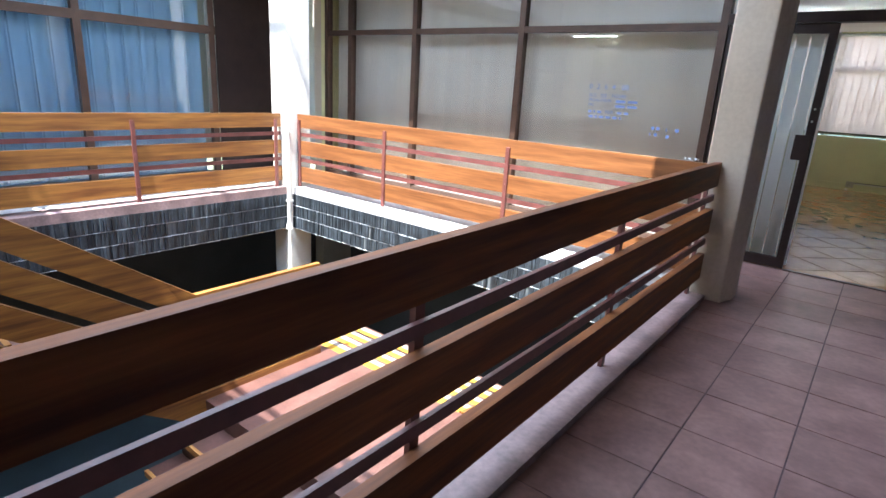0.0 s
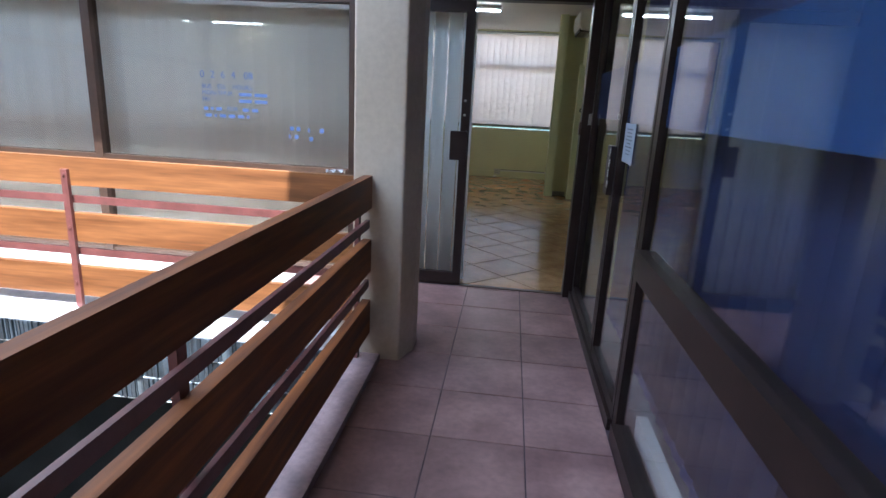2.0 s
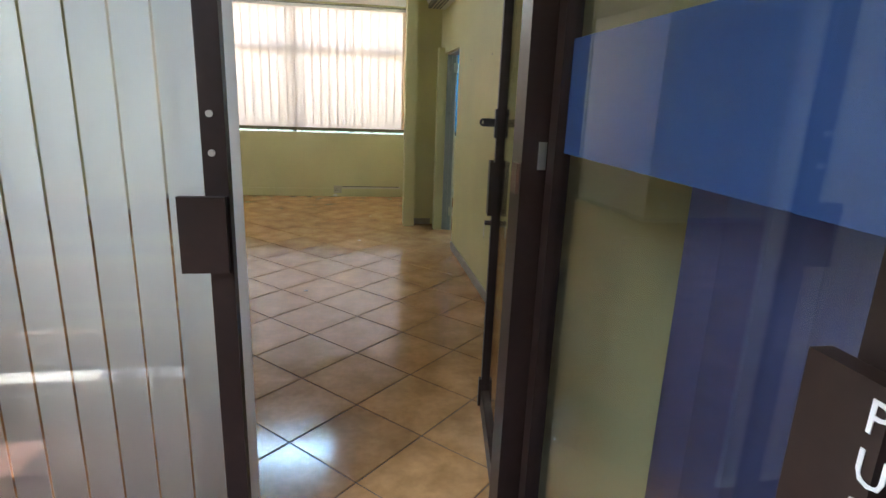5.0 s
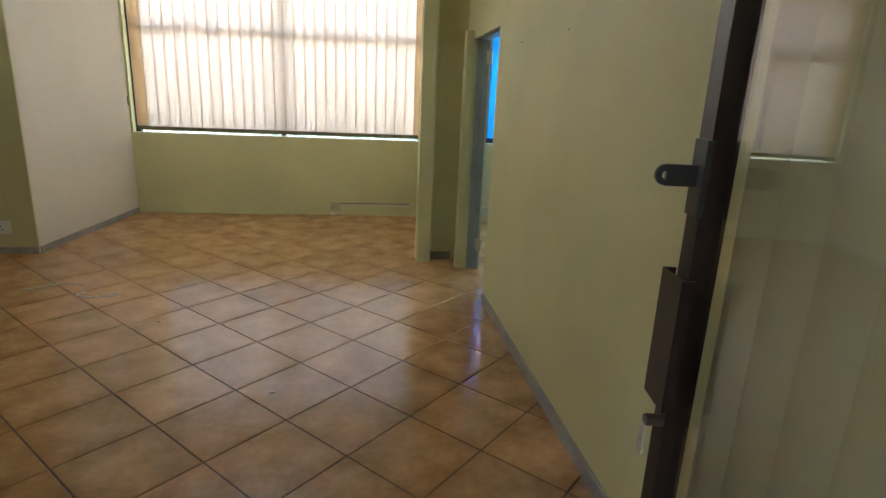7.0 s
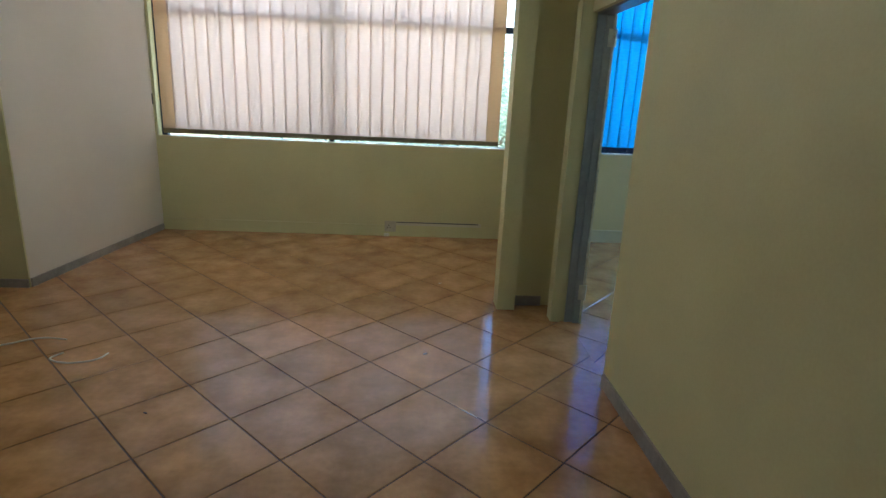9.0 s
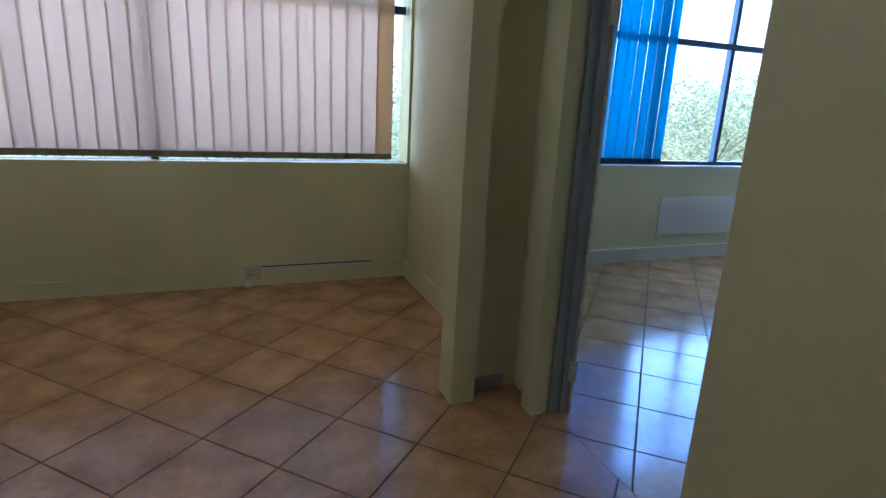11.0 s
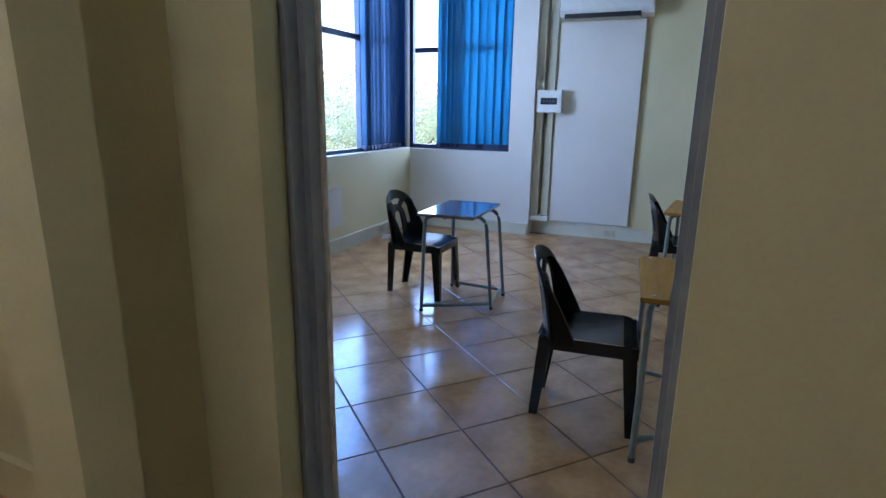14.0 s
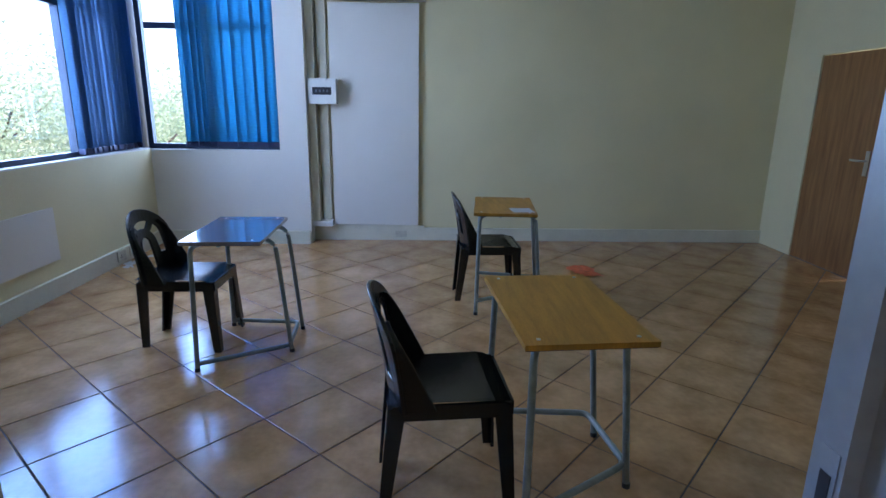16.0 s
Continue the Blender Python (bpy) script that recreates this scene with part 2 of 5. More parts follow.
CURTAIN_BLUE = fabric("pale_blue_blind_fabric", (0.36, 0.50, 0.64), 0.50, var=0.06)
HEM = mat("olive_blind_hem", (0.22, 0.19, 0.11), 0.8, var=0.1, scale=20)
HEM_BLUE = mat("navy_blind_hem", (0.02, 0.03, 0.08), 0.7, var=0.1, scale=20)
GLASS = glass("clear_glass")
GLASS_BRONZE = glass("bronze_tinted_glass", (0.90, 0.885, 0.85), 1.2)
GLASS_FRONT = glass("shopfront_glass", (0.96, 0.975, 0.975), 1.2)
FILM = fabric("blue_frosted_film", (0.05, 0.105, 0.28), 0.25, var=0.03)
SLATE = mat("dark_split_slate", (0.034, 0.041, 0.048), 0.5, var=0.25, scale=9, fine=50, bump=0.6, bump_scale=40, island=0.55)
PALE_JOINT = mat("pale_bed_joint", (0.55, 0.57, 0.58), 0.8, var=0.15, scale=9)
MORTAR = mat("grey_mortar", (0.10, 0.11, 0.115), 0.8, var=0.12, scale=12)
BLACK_PLASTIC = mat("black_moulded_plastic", (0.010, 0.010, 0.011), 0.22, spec=0.5, var=0.15, scale=9, bump=0.05, bump_scale=200)
DESK_TOP = mat("oak_effect_laminate", (0.44, 0.21, 0.03), 0.5, spec=0.25, var=0.12, scale=2.5, fine=20, stretch=(2, 14, 2), tint=(0.34, 0.16, 0.025))
DESK_TOP_DARK = mat("mahogany_effect_laminate", (0.20, 0.145, 0.13), 0.14, var=0.12, scale=2.5, fine=20, stretch=(2, 14, 2), coat=1.0)
DESK_EDGE = mat("dark_board_edge", (0.07, 0.035, 0.02), 0.6, var=0.15, scale=20)
TUBE = mat("grey_enamelled_tube", (0.26, 0.29, 0.28), 0.33, metal=0.3, var=0.12, scale=15)
SCREW = mat("bright_steel", (0.6, 0.6, 0.58), 0.3, metal=0.9, var=0.05, scale=20)
PAPER = mat("white_paper", (0.52, 0.53, 0.54), 0.7, var=0.03, scale=10)
NOTICE_PAPER = mat("dimmed_notice_paper", (0.36, 0.39, 0.43), 0.7, var=0.03, scale=10)
INK = mat("grey_ink", (0.12, 0.12, 0.13), 0.7, var=0.05, scale=20)
INK_BLUE = mat("blue_vinyl_lettering", (0.16, 0.24, 0.48), 0.5, var=0.05, scale=20)
WHITE_VINYL = mat("white_vinyl_lettering", (0.85, 0.85, 0.82), 0.5, var=0.03, scale=20)
WHITE_PLASTIC = mat("white_plastic", (0.76, 0.75, 0.70), 0.4, var=0.05, scale=10)
OLD_PLASTIC = mat("aged_cream_plastic", (0.55, 0.50, 0.38), 0.45, var=0.1, scale=10)
BLACK = mat("black_plastic", (0.02, 0.02, 0.022), 0.4, var=0.1, scale=20)
DOOR_WOOD = mat("brown_veneer_door", (0.30, 0.145, 0.05), 0.4, var=0.16, scale=2.2, fine=12, stretch=(10, 10, 0.8), tint=(0.20, 0.085, 0.028), coat=0.15)
CORE = mat("concrete_slab", (0.30, 0.29, 0.28), 0.85, var=0.15, scale=3, bump=0.3, bump_scale=30)
# the void below reads dark: its shade is put into this wall colour
LOWER_WALL_SHADED = mat("shaded_lower_wall", (0.06, 0.055, 0.05), 0.7, var=0.15, scale=2)
# dimness of the unlit offices is put into the paint colour
OFFICE_WALL = mat("shaded_office_paint", (0.42, 0.40, 0.36), 0.7, var=0.06, scale=2)
STAIR_WOOD = mat("honey_stair_timber", (0.44, 0.23, 0.07), 0.38, var=0.22, scale=2.2, fine=12, stretch=(1, 8, 8), rnd=0.15, tint=(0.34, 0.14, 0.04))
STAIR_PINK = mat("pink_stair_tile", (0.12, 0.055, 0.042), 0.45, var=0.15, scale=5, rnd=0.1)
STAIR_YELLOW = mat("yellow_stair_tread", (0.40, 0.22, 0.02), 0.5, var=0.15, scale=5, rnd=0.1)
STAIR_PALE = mat("pale_stair_nosing", (0.28, 0.24, 0.21), 0.5, var=0.12, scale=6)
# floor darkened as well, the lower storey's shade being part of its colour
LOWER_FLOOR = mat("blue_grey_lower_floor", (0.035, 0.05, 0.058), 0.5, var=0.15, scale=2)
ORANGE = mat("orange_cloth", (0.62, 0.13, 0.04), 0.8, var=0.15, scale=30)
CABLE = mat("white_cable_sheath", (0.66, 0.62, 0.50), 0.5, var=0.06, scale=20)
TUBE_LIGHT = glow("fluorescent_tube_glow", (0.95, 1.0, 0.95), 12.5)
LEAF = fabric("tree_leaves", (0.36, 0.43, 0.28), 0.58, var=0.08)
LEAF_B = fabric("bluish_tree_leaves", (0.33, 0.42, 0.33), 0.58, var=0.08)
BARK = mat("tree_bark", (0.16, 0.11, 0.075), 0.85, var=0.2, scale=6, bump=0.6, bump_scale=25)
GRASS = mat("dry_grass_ground", (0.17, 0.16, 0.07), 0.9, var=0.25, scale=0.4, fine=6)
FACADE = mat("facade_plaster", (0.55, 0.47, 0.36), 0.75, var=0.08, scale=1.5, bump=0.2, bump_scale=60)
SOFFIT = mat("varnished_soffit_boards", (0.45, 0.27, 0.11), 0.6, var=0.15, scale=3, stretch=(8, 0.6, 1))


# ---------------------------------------------------------------- mesh helpers
def box(bm, x0, x1, y0, y1, z0, z1, m=None):
    v = [bm.verts.new((x, y, z)) for x in (x0, x1) for y in (y0, y1) for z in (z0, z1)]
    for q in ((0, 1, 3, 2), (4, 6, 7, 5), (0, 4, 5, 1), (2, 3, 7, 6), (0, 2, 6, 4), (1, 5, 7, 3)):
        bm.faces.new([v[i] for i in q])
    if m is not None:
        bmesh.ops.transform(bm, matrix=m, verts=v)
    return v


def boxes(*rows):
    bm = bmesh.new()
    for r in rows:
        box(bm, *r)
    return bm


def bevelled(bm, w=0.004, seg=2, angle=30):
    edges = [e for e in bm.edges if len(e.link_faces) == 2 and e.calc_face_angle(0) > radians(angle)]
    bmesh.ops.bevel(bm, geom=edges, offset=w, segments=seg, profile=0.6, affect="EDGES", clamp_overlap=True)
    return bm


def finish(name, bm, material, smooth=False):
    bmesh.ops.recalc_face_normals(bm, faces=bm.faces)
    me = bpy.data.meshes.new(name)
    bm.to_mesh(me)
    bm.free()
    me.materials.append(material)
    if smooth:
        for p in me.polygons:
            p.use_smooth = True
    return me


def part(name, bm, material, parent, label="", smooth=False):
    """One mesh object under a thing or a part, in the coordinates of its top-level thing."""
    ob = new(name, finish(name, bm, material, smooth))
    ob.parent = parent
    if label:
        tagged(ob, label)
    return ob


def piece(name, mesh, parent, m):
    ob = new(name, mesh)
    ob.parent = parent
    ob.matrix_basis = m
    return ob


def setting(name, bm, material, label, category="", smooth=False):
    return tagged(new(name, finish(name, bm, material, smooth)), label, category or name.split("_")[0], "", "structure")


def thing(name, m, label, category, group="", kind=""):
    ob = new(name)
    ob.empty_display_size = 0.1
    ob.matrix_basis = m
    return tagged(ob, label, category, group, kind)


def tube_path(bm, pts, r=0.0125, seg=10, bend=0.0):
    """A round tube along straight runs with rounded bends."""
    pts = [Vector(p) for p in pts]
    path = [pts[0]]
    for i in range(1, len(pts) - 1):
        a, b, c = pts[i - 1], pts[i], pts[i + 1]
        if bend <= 0:
            path.append(b)
            continue
        d = min(bend, (a - b).length * 0.48, (c - b).length * 0.48)
        p, q = b + (a - b).normalized() * d, b + (c - b).normalized() * d
        for k in range(6):
            t = k / 5
            path.append(p * (1 - t) ** 2 + b * 2 * t * (1 - t) + q * t ** 2)
    path.append(pts[-1])
    rings = []
    up = Vector((0, 0, 1))
    for i, p in enumerate(path):
        d = (path[min(i + 1, len(path) - 1)] - path[max(i - 1, 0)]).normalized()
        side = d.cross(up if abs(d.z) < 0.9 else Vector((0, 1, 0))).normalized()
        top = side.cross(d).normalized()
        rings.append([bm.verts.new(p + r * (math.cos(2 * math.pi * k / seg) * side + math.sin(2 * math.pi * k / seg) * top)) for k in range(seg)])
    for a, b in zip(rings, rings[1:]):
        for k in range(seg):
            bm.faces.new((a[k], a[(k + 1) % seg], b[(k + 1) % seg], b[k]))
    bm.faces.new(rings[0][::-1])
    bm.faces.new(rings[-1])
    return bm


def cyl(bm, centre, r, h, axis="z", seg=16, r2=None):
    turn = {"z": Matrix.Identity(4), "x": Matrix.Rotation(radians(90), 4, "Y"), "y": Matrix.Rotation(radians(-90), 4, "X")}[axis]
    bmesh.ops.create_cone(bm, cap_ends=True, segments=seg, radius1=r, radius2=r if r2 is None else r2, depth=h, matrix=Matrix.Translation(centre) @ turn)
    return bm


def lettering(text, size, material, parent, m, name="lettering", depth=0.0006):
    """Characters in the built-in font, as a mesh; m places them, reading along local x with local y up."""
    cu = bpy.data.curves.new(name, "FONT")
    cu.body, cu.size, cu.extrude, cu.resolution_u = text, size, depth, 2
    ob = bpy.data.objects.new(name, cu)
    scene.collection.objects.link(ob)
    me = bpy.data.meshes.new_from_object(ob.evaluated_get(bpy.context.evaluated_depsgraph_get()))
    bpy.data.objects.remove(ob)
    me.materials.clear()
    me.materials.append(material)
    out = new(name, me)
    out.parent = parent
    out.matrix_basis = m
    return out


# ================================================================ SETTING
H = 2.72                # ceiling of the rooms
LOW = -3.3              # floor of the storey below
WY = 6.86               # inner face of the window wall
RX = 1.57               # face of the partition on the first room's side
PX = 1.66               # face of the partition on the second room's side
D0, D1, DH = 3.768, 4.63, 1.94   # doorway in the partition
SILL = 0.925

# floors: slabs under the tiles
setting("floor_corridor", boxes((-0.26, 1.16, -9.0, -0.03, -0.40, -0.004), (-1.0, -0.26, -1.04, -0.03, -0.40, -0.004)), PINK_GROUT, "matt pink square floor tiles with dark joints", "floor")
setting("floor_front_room", boxes((-5.95, RX + 0.045, -0.03, WY + 0.02, -0.40, -0.0035)), GROUT, "glazed terracotta floor tiles laid diagonally", "floor")
setting("floor_back_room", boxes((RX + 0.045, 7.0, 0.55, WY + 0.02, -0.40, -0.0035)), GROUT, "glazed terracotta floor tiles laid diagonally", "floor")
setting("floor_far_walkway", boxes((-6.55, -1.0, -1.20, -0.03, -0.40, 0.0), (-1.0, -0.26, -1.20, -1.04, -0.40, 0.0), (-6.55, -5.22, -9.0, -1.20, -0.40, 0.0)), SUNLIT_SCREED, "screeded walkway floor round the atrium, sunlight in its colour", "floor")
setting("floor_lower_storey", boxes((-9, 3, -11, 3, LOW - 0.2, LOW)), LOWER_FLOOR, "blue-grey floor of the storey below, shade in its colour", "floor")
setting("floor_side_office", boxes((1.16, 4.5, -9.0, -0.05, -0.40, 0.0)), CORE, "dark floor of the side office", "floor")

# partition between the two rooms, with its doorway
setting("wall_partition", boxes((RX, PX, 0.0, D0, 0, H), (RX, PX, D1, WY, 0, H), (RX, PX, D0, D1, DH, H)), WALL_GREEN, "cream-green painted partition wall with a doorway", "wall")
# stub column beside the doorway and the recess behind it
setting("wall_stub", boxes((1.172, 1.295, 4.818, 4.98, 0, H), (1.295, RX, 4.92, 4.98, 0, H)), WALL_GREEN, "cream-green painted stub wall beside the doorway", "wall")
# window wall, both rooms
W1A, W1B, W2A, W2B = -1.92, 1.55, 2.0, 6.50
HEAD = 2.70
setting("wall_window_north", boxes((-2.4, W1A, WY, WY + 0.24, 0, H), (W1A, W1B, WY, WY + 0.24, 0, SILL), (W1B, 1.615, WY, WY + 0.24, 0, H),
                                 (W1A, W1B, WY, WY + 0.24, HEAD, H)), WALL_GREEN, "cream-green painted wall under the front window", "wall")
setting("wall_window_back", boxes((1.615, W2A, WY, WY + 0.24, 0, H), (W2A, W2B + 0.45, WY, WY + 0.24, 0, SILL), (W2A, W2B + 0.45, WY, WY + 0.24, HEAD, H)),
        WALL_CREAM, "cream painted wall under the wide window", "wall")
# left side of the first room: wall stepping forward
def prism(outline, z0, z1):
    """An upright solid on a plan outline."""
    bm = bmesh.new()
    face = bm.faces.new([bm.verts.new((x, y, z0)) for x, y in outline])
    up = bmesh.ops.extrude_face_region(bm, geom=[face])
    bmesh.ops.translate(bm, vec=(0, 0, z1 - z0), verts=[v for v in up["geom"] if isinstance(v, bmesh.types.BMVert)])
    return bm


setting("wall_west_nib", prism([(-2.35, 5.06), (-2.105, 5.06), (-1.945, WY), (-2.35, WY)], 0, H), WALL_WHITE, "off-white painted side wall beside the window", "wall")
setting("wall_west_face", boxes((-5.95, -2.107, 5.045, 5.30, 0, H)), WALL_GREEN, "cream-green painted wall with a socket", "wall")
setting("wall_west_end", boxes((-6.1, -5.95, -0.03, 5.3, 0, H)), WALL_GREEN, "cream-green painted end wall", "wall")
setting("wall_entry_side", boxes((1.16, RX + 0.09, -0.05, 0.0, 0, H)), WALL_GREEN, "cream-green painted wall beside the entrance", "wall")
# back room
EX = 6.70               # face of the wall under the corner window
EX2 = 6.90              # face of the plain wall
setting("wall_east_window", boxes((EX, EX + 0.26, 5.35, 5.62, 0, H), (EX, EX + 0.26, 5.62, WY + 0.24, 0, SILL), (EX, EX + 0.26, 5.62, WY + 0.24, HEAD, H)), WALL_WHITE, "off-white wall under the corner window", "wall")
setting("wall_east", boxes((EX2, EX2 + 0.2, 0.4, 5.35, 0, H)), WALL_CREAM, "plain cream painted wall", "wall")
SY = 0.65
setting("wall_south", boxes((PX, 5.56, SY - 0.15, SY, 0, H), (6.375, EX2, SY - 0.15, SY, 0, H), (5.56, 6.375, SY - 0.15, SY, 1.855, H)), WALL_CREAM, "plain cream painted wall with a door", "wall")
setting("ceiling_rooms", boxes((-6.1, 7.05, -0.03, WY + 0.24, H, H + 0.2)), CEIL, "white painted ceiling", "ceiling")
# skirtings
setting("baseboard_partition", boxes((RX - 0.012, RX, 0.0, D0 - 0.01, 0, 0.075)), SKIRT, "low grey tiled skirting", "baseboard")
setting("baseboard_stub", boxes((1.297, RX - 0.07, 4.908, 4.92, 0, 0.07)), SKIRT, "low grey tiled skirting", "baseboard")
setting("baseboard_west", boxes((-5.9, -2.107, 5.033, 5.045, 0, 0.06)), SKIRT, "low grey tiled skirting", "baseboard")
setting("baseboard_nib", prism([(-2.104, 5.061), (-2.092, 5.060), (-1.932, WY - 0.02), (-1.944, WY - 0.02)], 0, 0.06), SKIRT, "low grey tiled skirting", "baseboard")
setting("baseboard_north", bevelled(boxes((-1.925, RX - 0.02, WY - 0.018, WY, 0, 0.115), (RX - 0.03, RX - 0.004, 4.99, WY - 0.02, 0, 0.16)), 0.004), WALL_GREEN, "painted timber skirting under the window", "baseboard")
setting("baseboard_back_north", bevelled(boxes((PX, EX, WY - 0.03, WY, 0, 0.13)), 0.005), TRUNK, "painted skirting trunking", "baseboard")
setting("baseboard_back_east", bevelled(boxes((EX - 0.03, EX, 5.36, WY - 0.03, 0, 0.13), (EX2 - 0.03, EX2, SY, 5.35, 0, 0.13)), 0.005), TRUNK, "painted skirting trunking", "baseboard")

# corridor shell and the atrium
setting("ceiling_corridor", boxes((-0.35, 4.5, -9.0, -0.03, 2.9, 3.1), (-6.8, -5.55, -9.0, -0.03, 2.9, 3.1), (-5.55, -0.35, -0.95, -0.03, 2.9, 3.1), (-5.55, -0.35, -9.0, -6.4, 2.9, 3.1), (-8.6, -6.8, -9.0, 0.5, 2.9, 3.1)), CEIL, "white slab ceiling round the skylight", "ceiling")
# added out of view; its edges decide where the sun patches fall
setting("wall_shaft", boxes((-5.75, -5.55, -6.6, -0.75, 3.1, 5.5), (-0.35, -0.15, -6.6, -0.75, 3.1, 5.5), (-5.55, -0.35, -0.95, -0.75, 3.1, 5.5), (-5.55, -0.35, -6.6, -6.4, 3.1, 5.5)), WALL_WHITE, "unseen white shaft under the skylight, set to shape the sunlight", "wall")
setting("wall_corridor_end", boxes((-6.8, 4.5, -9.15, -9.0, LOW, 3.1)), WALL_CREAM, "cream painted end wall", "wall")
setting("baseboard_side_office", bevelled(boxes((1.19, 1.235, -9.0, -1.97, 0, 0.13)), 0.006), WALL_WHITE, "pale skirting kerb behind the side glazing", "baseboard")
setting("wall_office_back", boxes((4.5, 4.6, -9.0, -0.05, 0, 2.9), (1.67, 4.6, -0.2, -0.05, 0, 2.9)), OFFICE_WALL, "painted wall of the side office, dimness in its colour", "wall")
setting("wall_lower_west", boxes((-6.9, -6.7, -9, 0.6, LOW, -0.40)), LOWER_WALL_SHADED, "wall of the storey below, shade in its colour", "wall")
setting("wall_lower_north", boxes((-6.9, 1.5, 0.6, 0.8, LOW, -0.40)), LOWER_WALL_SHADED, "wall of the storey below, shade in its colour", "wall")
setting("wall_lower_east", boxes((1.3, 1.5, -9, 0.6, LOW, -0.40)), LOWER_WALL_SHADED, "wall of the storey below, shade in its colour", "wall")
setting("wall_above_front", boxes((-6.8, RX, -0.09, 0.0, 2.75, 3.1)), BRONZE, "dark header above the glazed front", "wall")
# unseen back wall, left open to let daylight in behind the blue blinds
setting("wall_left_office", boxes((-8.6, -8.5, -9, 0.5, 0, 0.9), (-8.6, -8.5, -9, 0.5, 2.6, 2.9), (-8.6, -8.5, -9, -7.5, 0.9, 2.6), (-8.6, -8.5, -0.8, 0.5, 0.9, 2.6), (-8.5, -6.5, 0.4, 0.5, 0, 2.9), (-8.5, -6.8, -9.15, -9.0, 0, 2.9)), OFFICE_WALL, "walls of the office across the atrium, dimness in their colour", "wall")

setting("kerb_corridor", bevelled(boxes((-0.26, -0.045, -9.0, -1.44, -0.02, 0.035)), 0.012, 3), KERB, "lilac rounded screed kerb under the railing", "kerb")
setting("kerb_far", bevelled(boxes((-5.22, -0.27, -1.30, -1.05, -0.05, 0.045)), 0.012, 3), SUNLIT_SCREED, "screed kerb under the far railing, sunlight in its colour", "kerb")
setting("kerb_left", bevelled(boxes((-5.42, -5.17, -9.0, -1.31, -0.05, 0.045)), 0.012, 3), KERB, "pale screed kerb under the left railing", "kerb")


def column(name, outline, top, material, label):
    """A plastered column on a plan outline, its arrises a little worn."""
    bm = prism(outline, LOW, top)
    return setting(name, bevelled(bm, 0.014, 3), material, label, "column")


column("column_corridor", [(-0.205, -1.43), (0.055, -1.43), (0.107, -1.275), (0.107, -1.13), (-0.205, -1.13)], 3.0, COLUMN, "plastered cream column with a cut corner, stained at its foot")
column("column_atrium", [(-5.46, -1.36), (-5.12, -1.36), (-5.12, -1.02), (-5.46, -1.02)], 5.6, COLUMN_PALE, "square cream column in the corner of the atrium")
pipe = thing("rain_pipe", pose(-5.075, -1.405, 0), "slim white pipe standing in front of the atrium column", "pipe")
part("pipe", tube_path(bmesh.new(), [(0, 0, -0.42), (0, 0, 1.02)], 0.022, 12), WHITE_PLASTIC, pipe)
part("outlet_cap", cyl(bmesh.new(), (0, 0, -0.45), 0.045, 0.07, "z", 16, 0.03), WHITE_PLASTIC, pipe)
for z in (-0.12, 0.75):
    part("bracket", bevelled(boxes((-0.045, 0.03, -0.012, 0.05, z - 0.012, z + 0.012)), 0.003, 1), WHITE_PLASTIC, pipe)


# slate cladding on the atrium's slab edges
def slate_band(name, start, along, length, out):
    """Three courses of upright split-slate strips with pale bed joints."""
    rng = random.Random(7 + int(length * 10))
    base = new(name)
    tagged(base, "dark split-slate cladding on the slab edge", "cladding", "", "structure")
    verts, faces = [], []
    s, a, o = Vector(start), Vector(along), Vector(out)
    for c in range(3):
        z1 = -0.05 - c * 0.152
        z0 = z1 - 0.142
        u = 0.0
        while u < length:
            w = rng.uniform(0.010, 0.032)
            d = rng.uniform(0.012, 0.035)
            p = [s + a * (u + 0.001), s + a * min(length, u + w - 0.002)]
            k = len(verts)
            for q in p:
                for dd in (0.0, d):
                    for z in (z0 + rng.uniform(0, 0.006), z1):
                        v = q + o * dd
                        verts.append((v.x, v.y, z))
            for f in ((2, 3, 7, 6), (0, 1, 3, 2), (4, 6, 7, 5), (0, 2, 6, 4), (1, 5, 7, 3)):
                faces.append([k + i for i in f])
            u += w
    me = bpy.data.meshes.new(name + "_strips")
    me.from_pydata(verts, [], faces)
    me.materials.append(SLATE)
    strips = new("slate_strips", me)
    strips.parent = base
    strips["kind"] = "stuff"
    bm = bmesh.new()
    e = s + a * length
    lo, hi = (Vector((min(s.x, e.x), min(s.y, e.y), 0)), Vector((max(s.x, e.x), max(s.y, e.y), 0)))
    t = Vector((abs(o.x), abs(o.y), 0)) * 0.013
    if o.x + o.y < 0:
        lo -= t
    else:
        hi += t
    box(bm, lo.x, hi.x, lo.y, hi.y, -0.505, -0.045)
    part("mortar_bed", bm, MORTAR, base)
    for c in range(1, 4):
        z = -0.05 - c * 0.152
        b2 = bmesh.new()
        far_ = Vector((abs(o.x), abs(o.y), 0)) * 0.02 * (-1 if o.x + o.y < 0 else 1)
        p, q = s + far_, e + far_
        box(b2, min(s.x, e.x, p.x), max(s.x, e.x, p.x), min(s.y, e.y, p.y), max(s.y, e.y, p.y), z + 0.002, z + 0.007)
        part("bed_joint", b2, PALE_JOINT, base)


slate_band("cladding_far", (-5.12, -1.285, 0), (1, 0, 0), 4.85, (0, -1, 0))
slate_band("cladding_left", (-5.185, -1.36, 0), (0, -1, 0), 6.5, (1, 0, 0))
setting("slab_edge_far", boxes((-5.2, -0.26, -1.285, -1.0, -0.51, -0.05), (-5.46, -5.185, -9, -1.36, -0.51, -0.05)), CORE, "concrete slab edge of the walkway", "slab")
setting("slab_edge_near", boxes((-0.262, -0.2, -9, -1.2, -0.51, -0.021)), CORE, "concrete slab edge of the corridor", "slab")

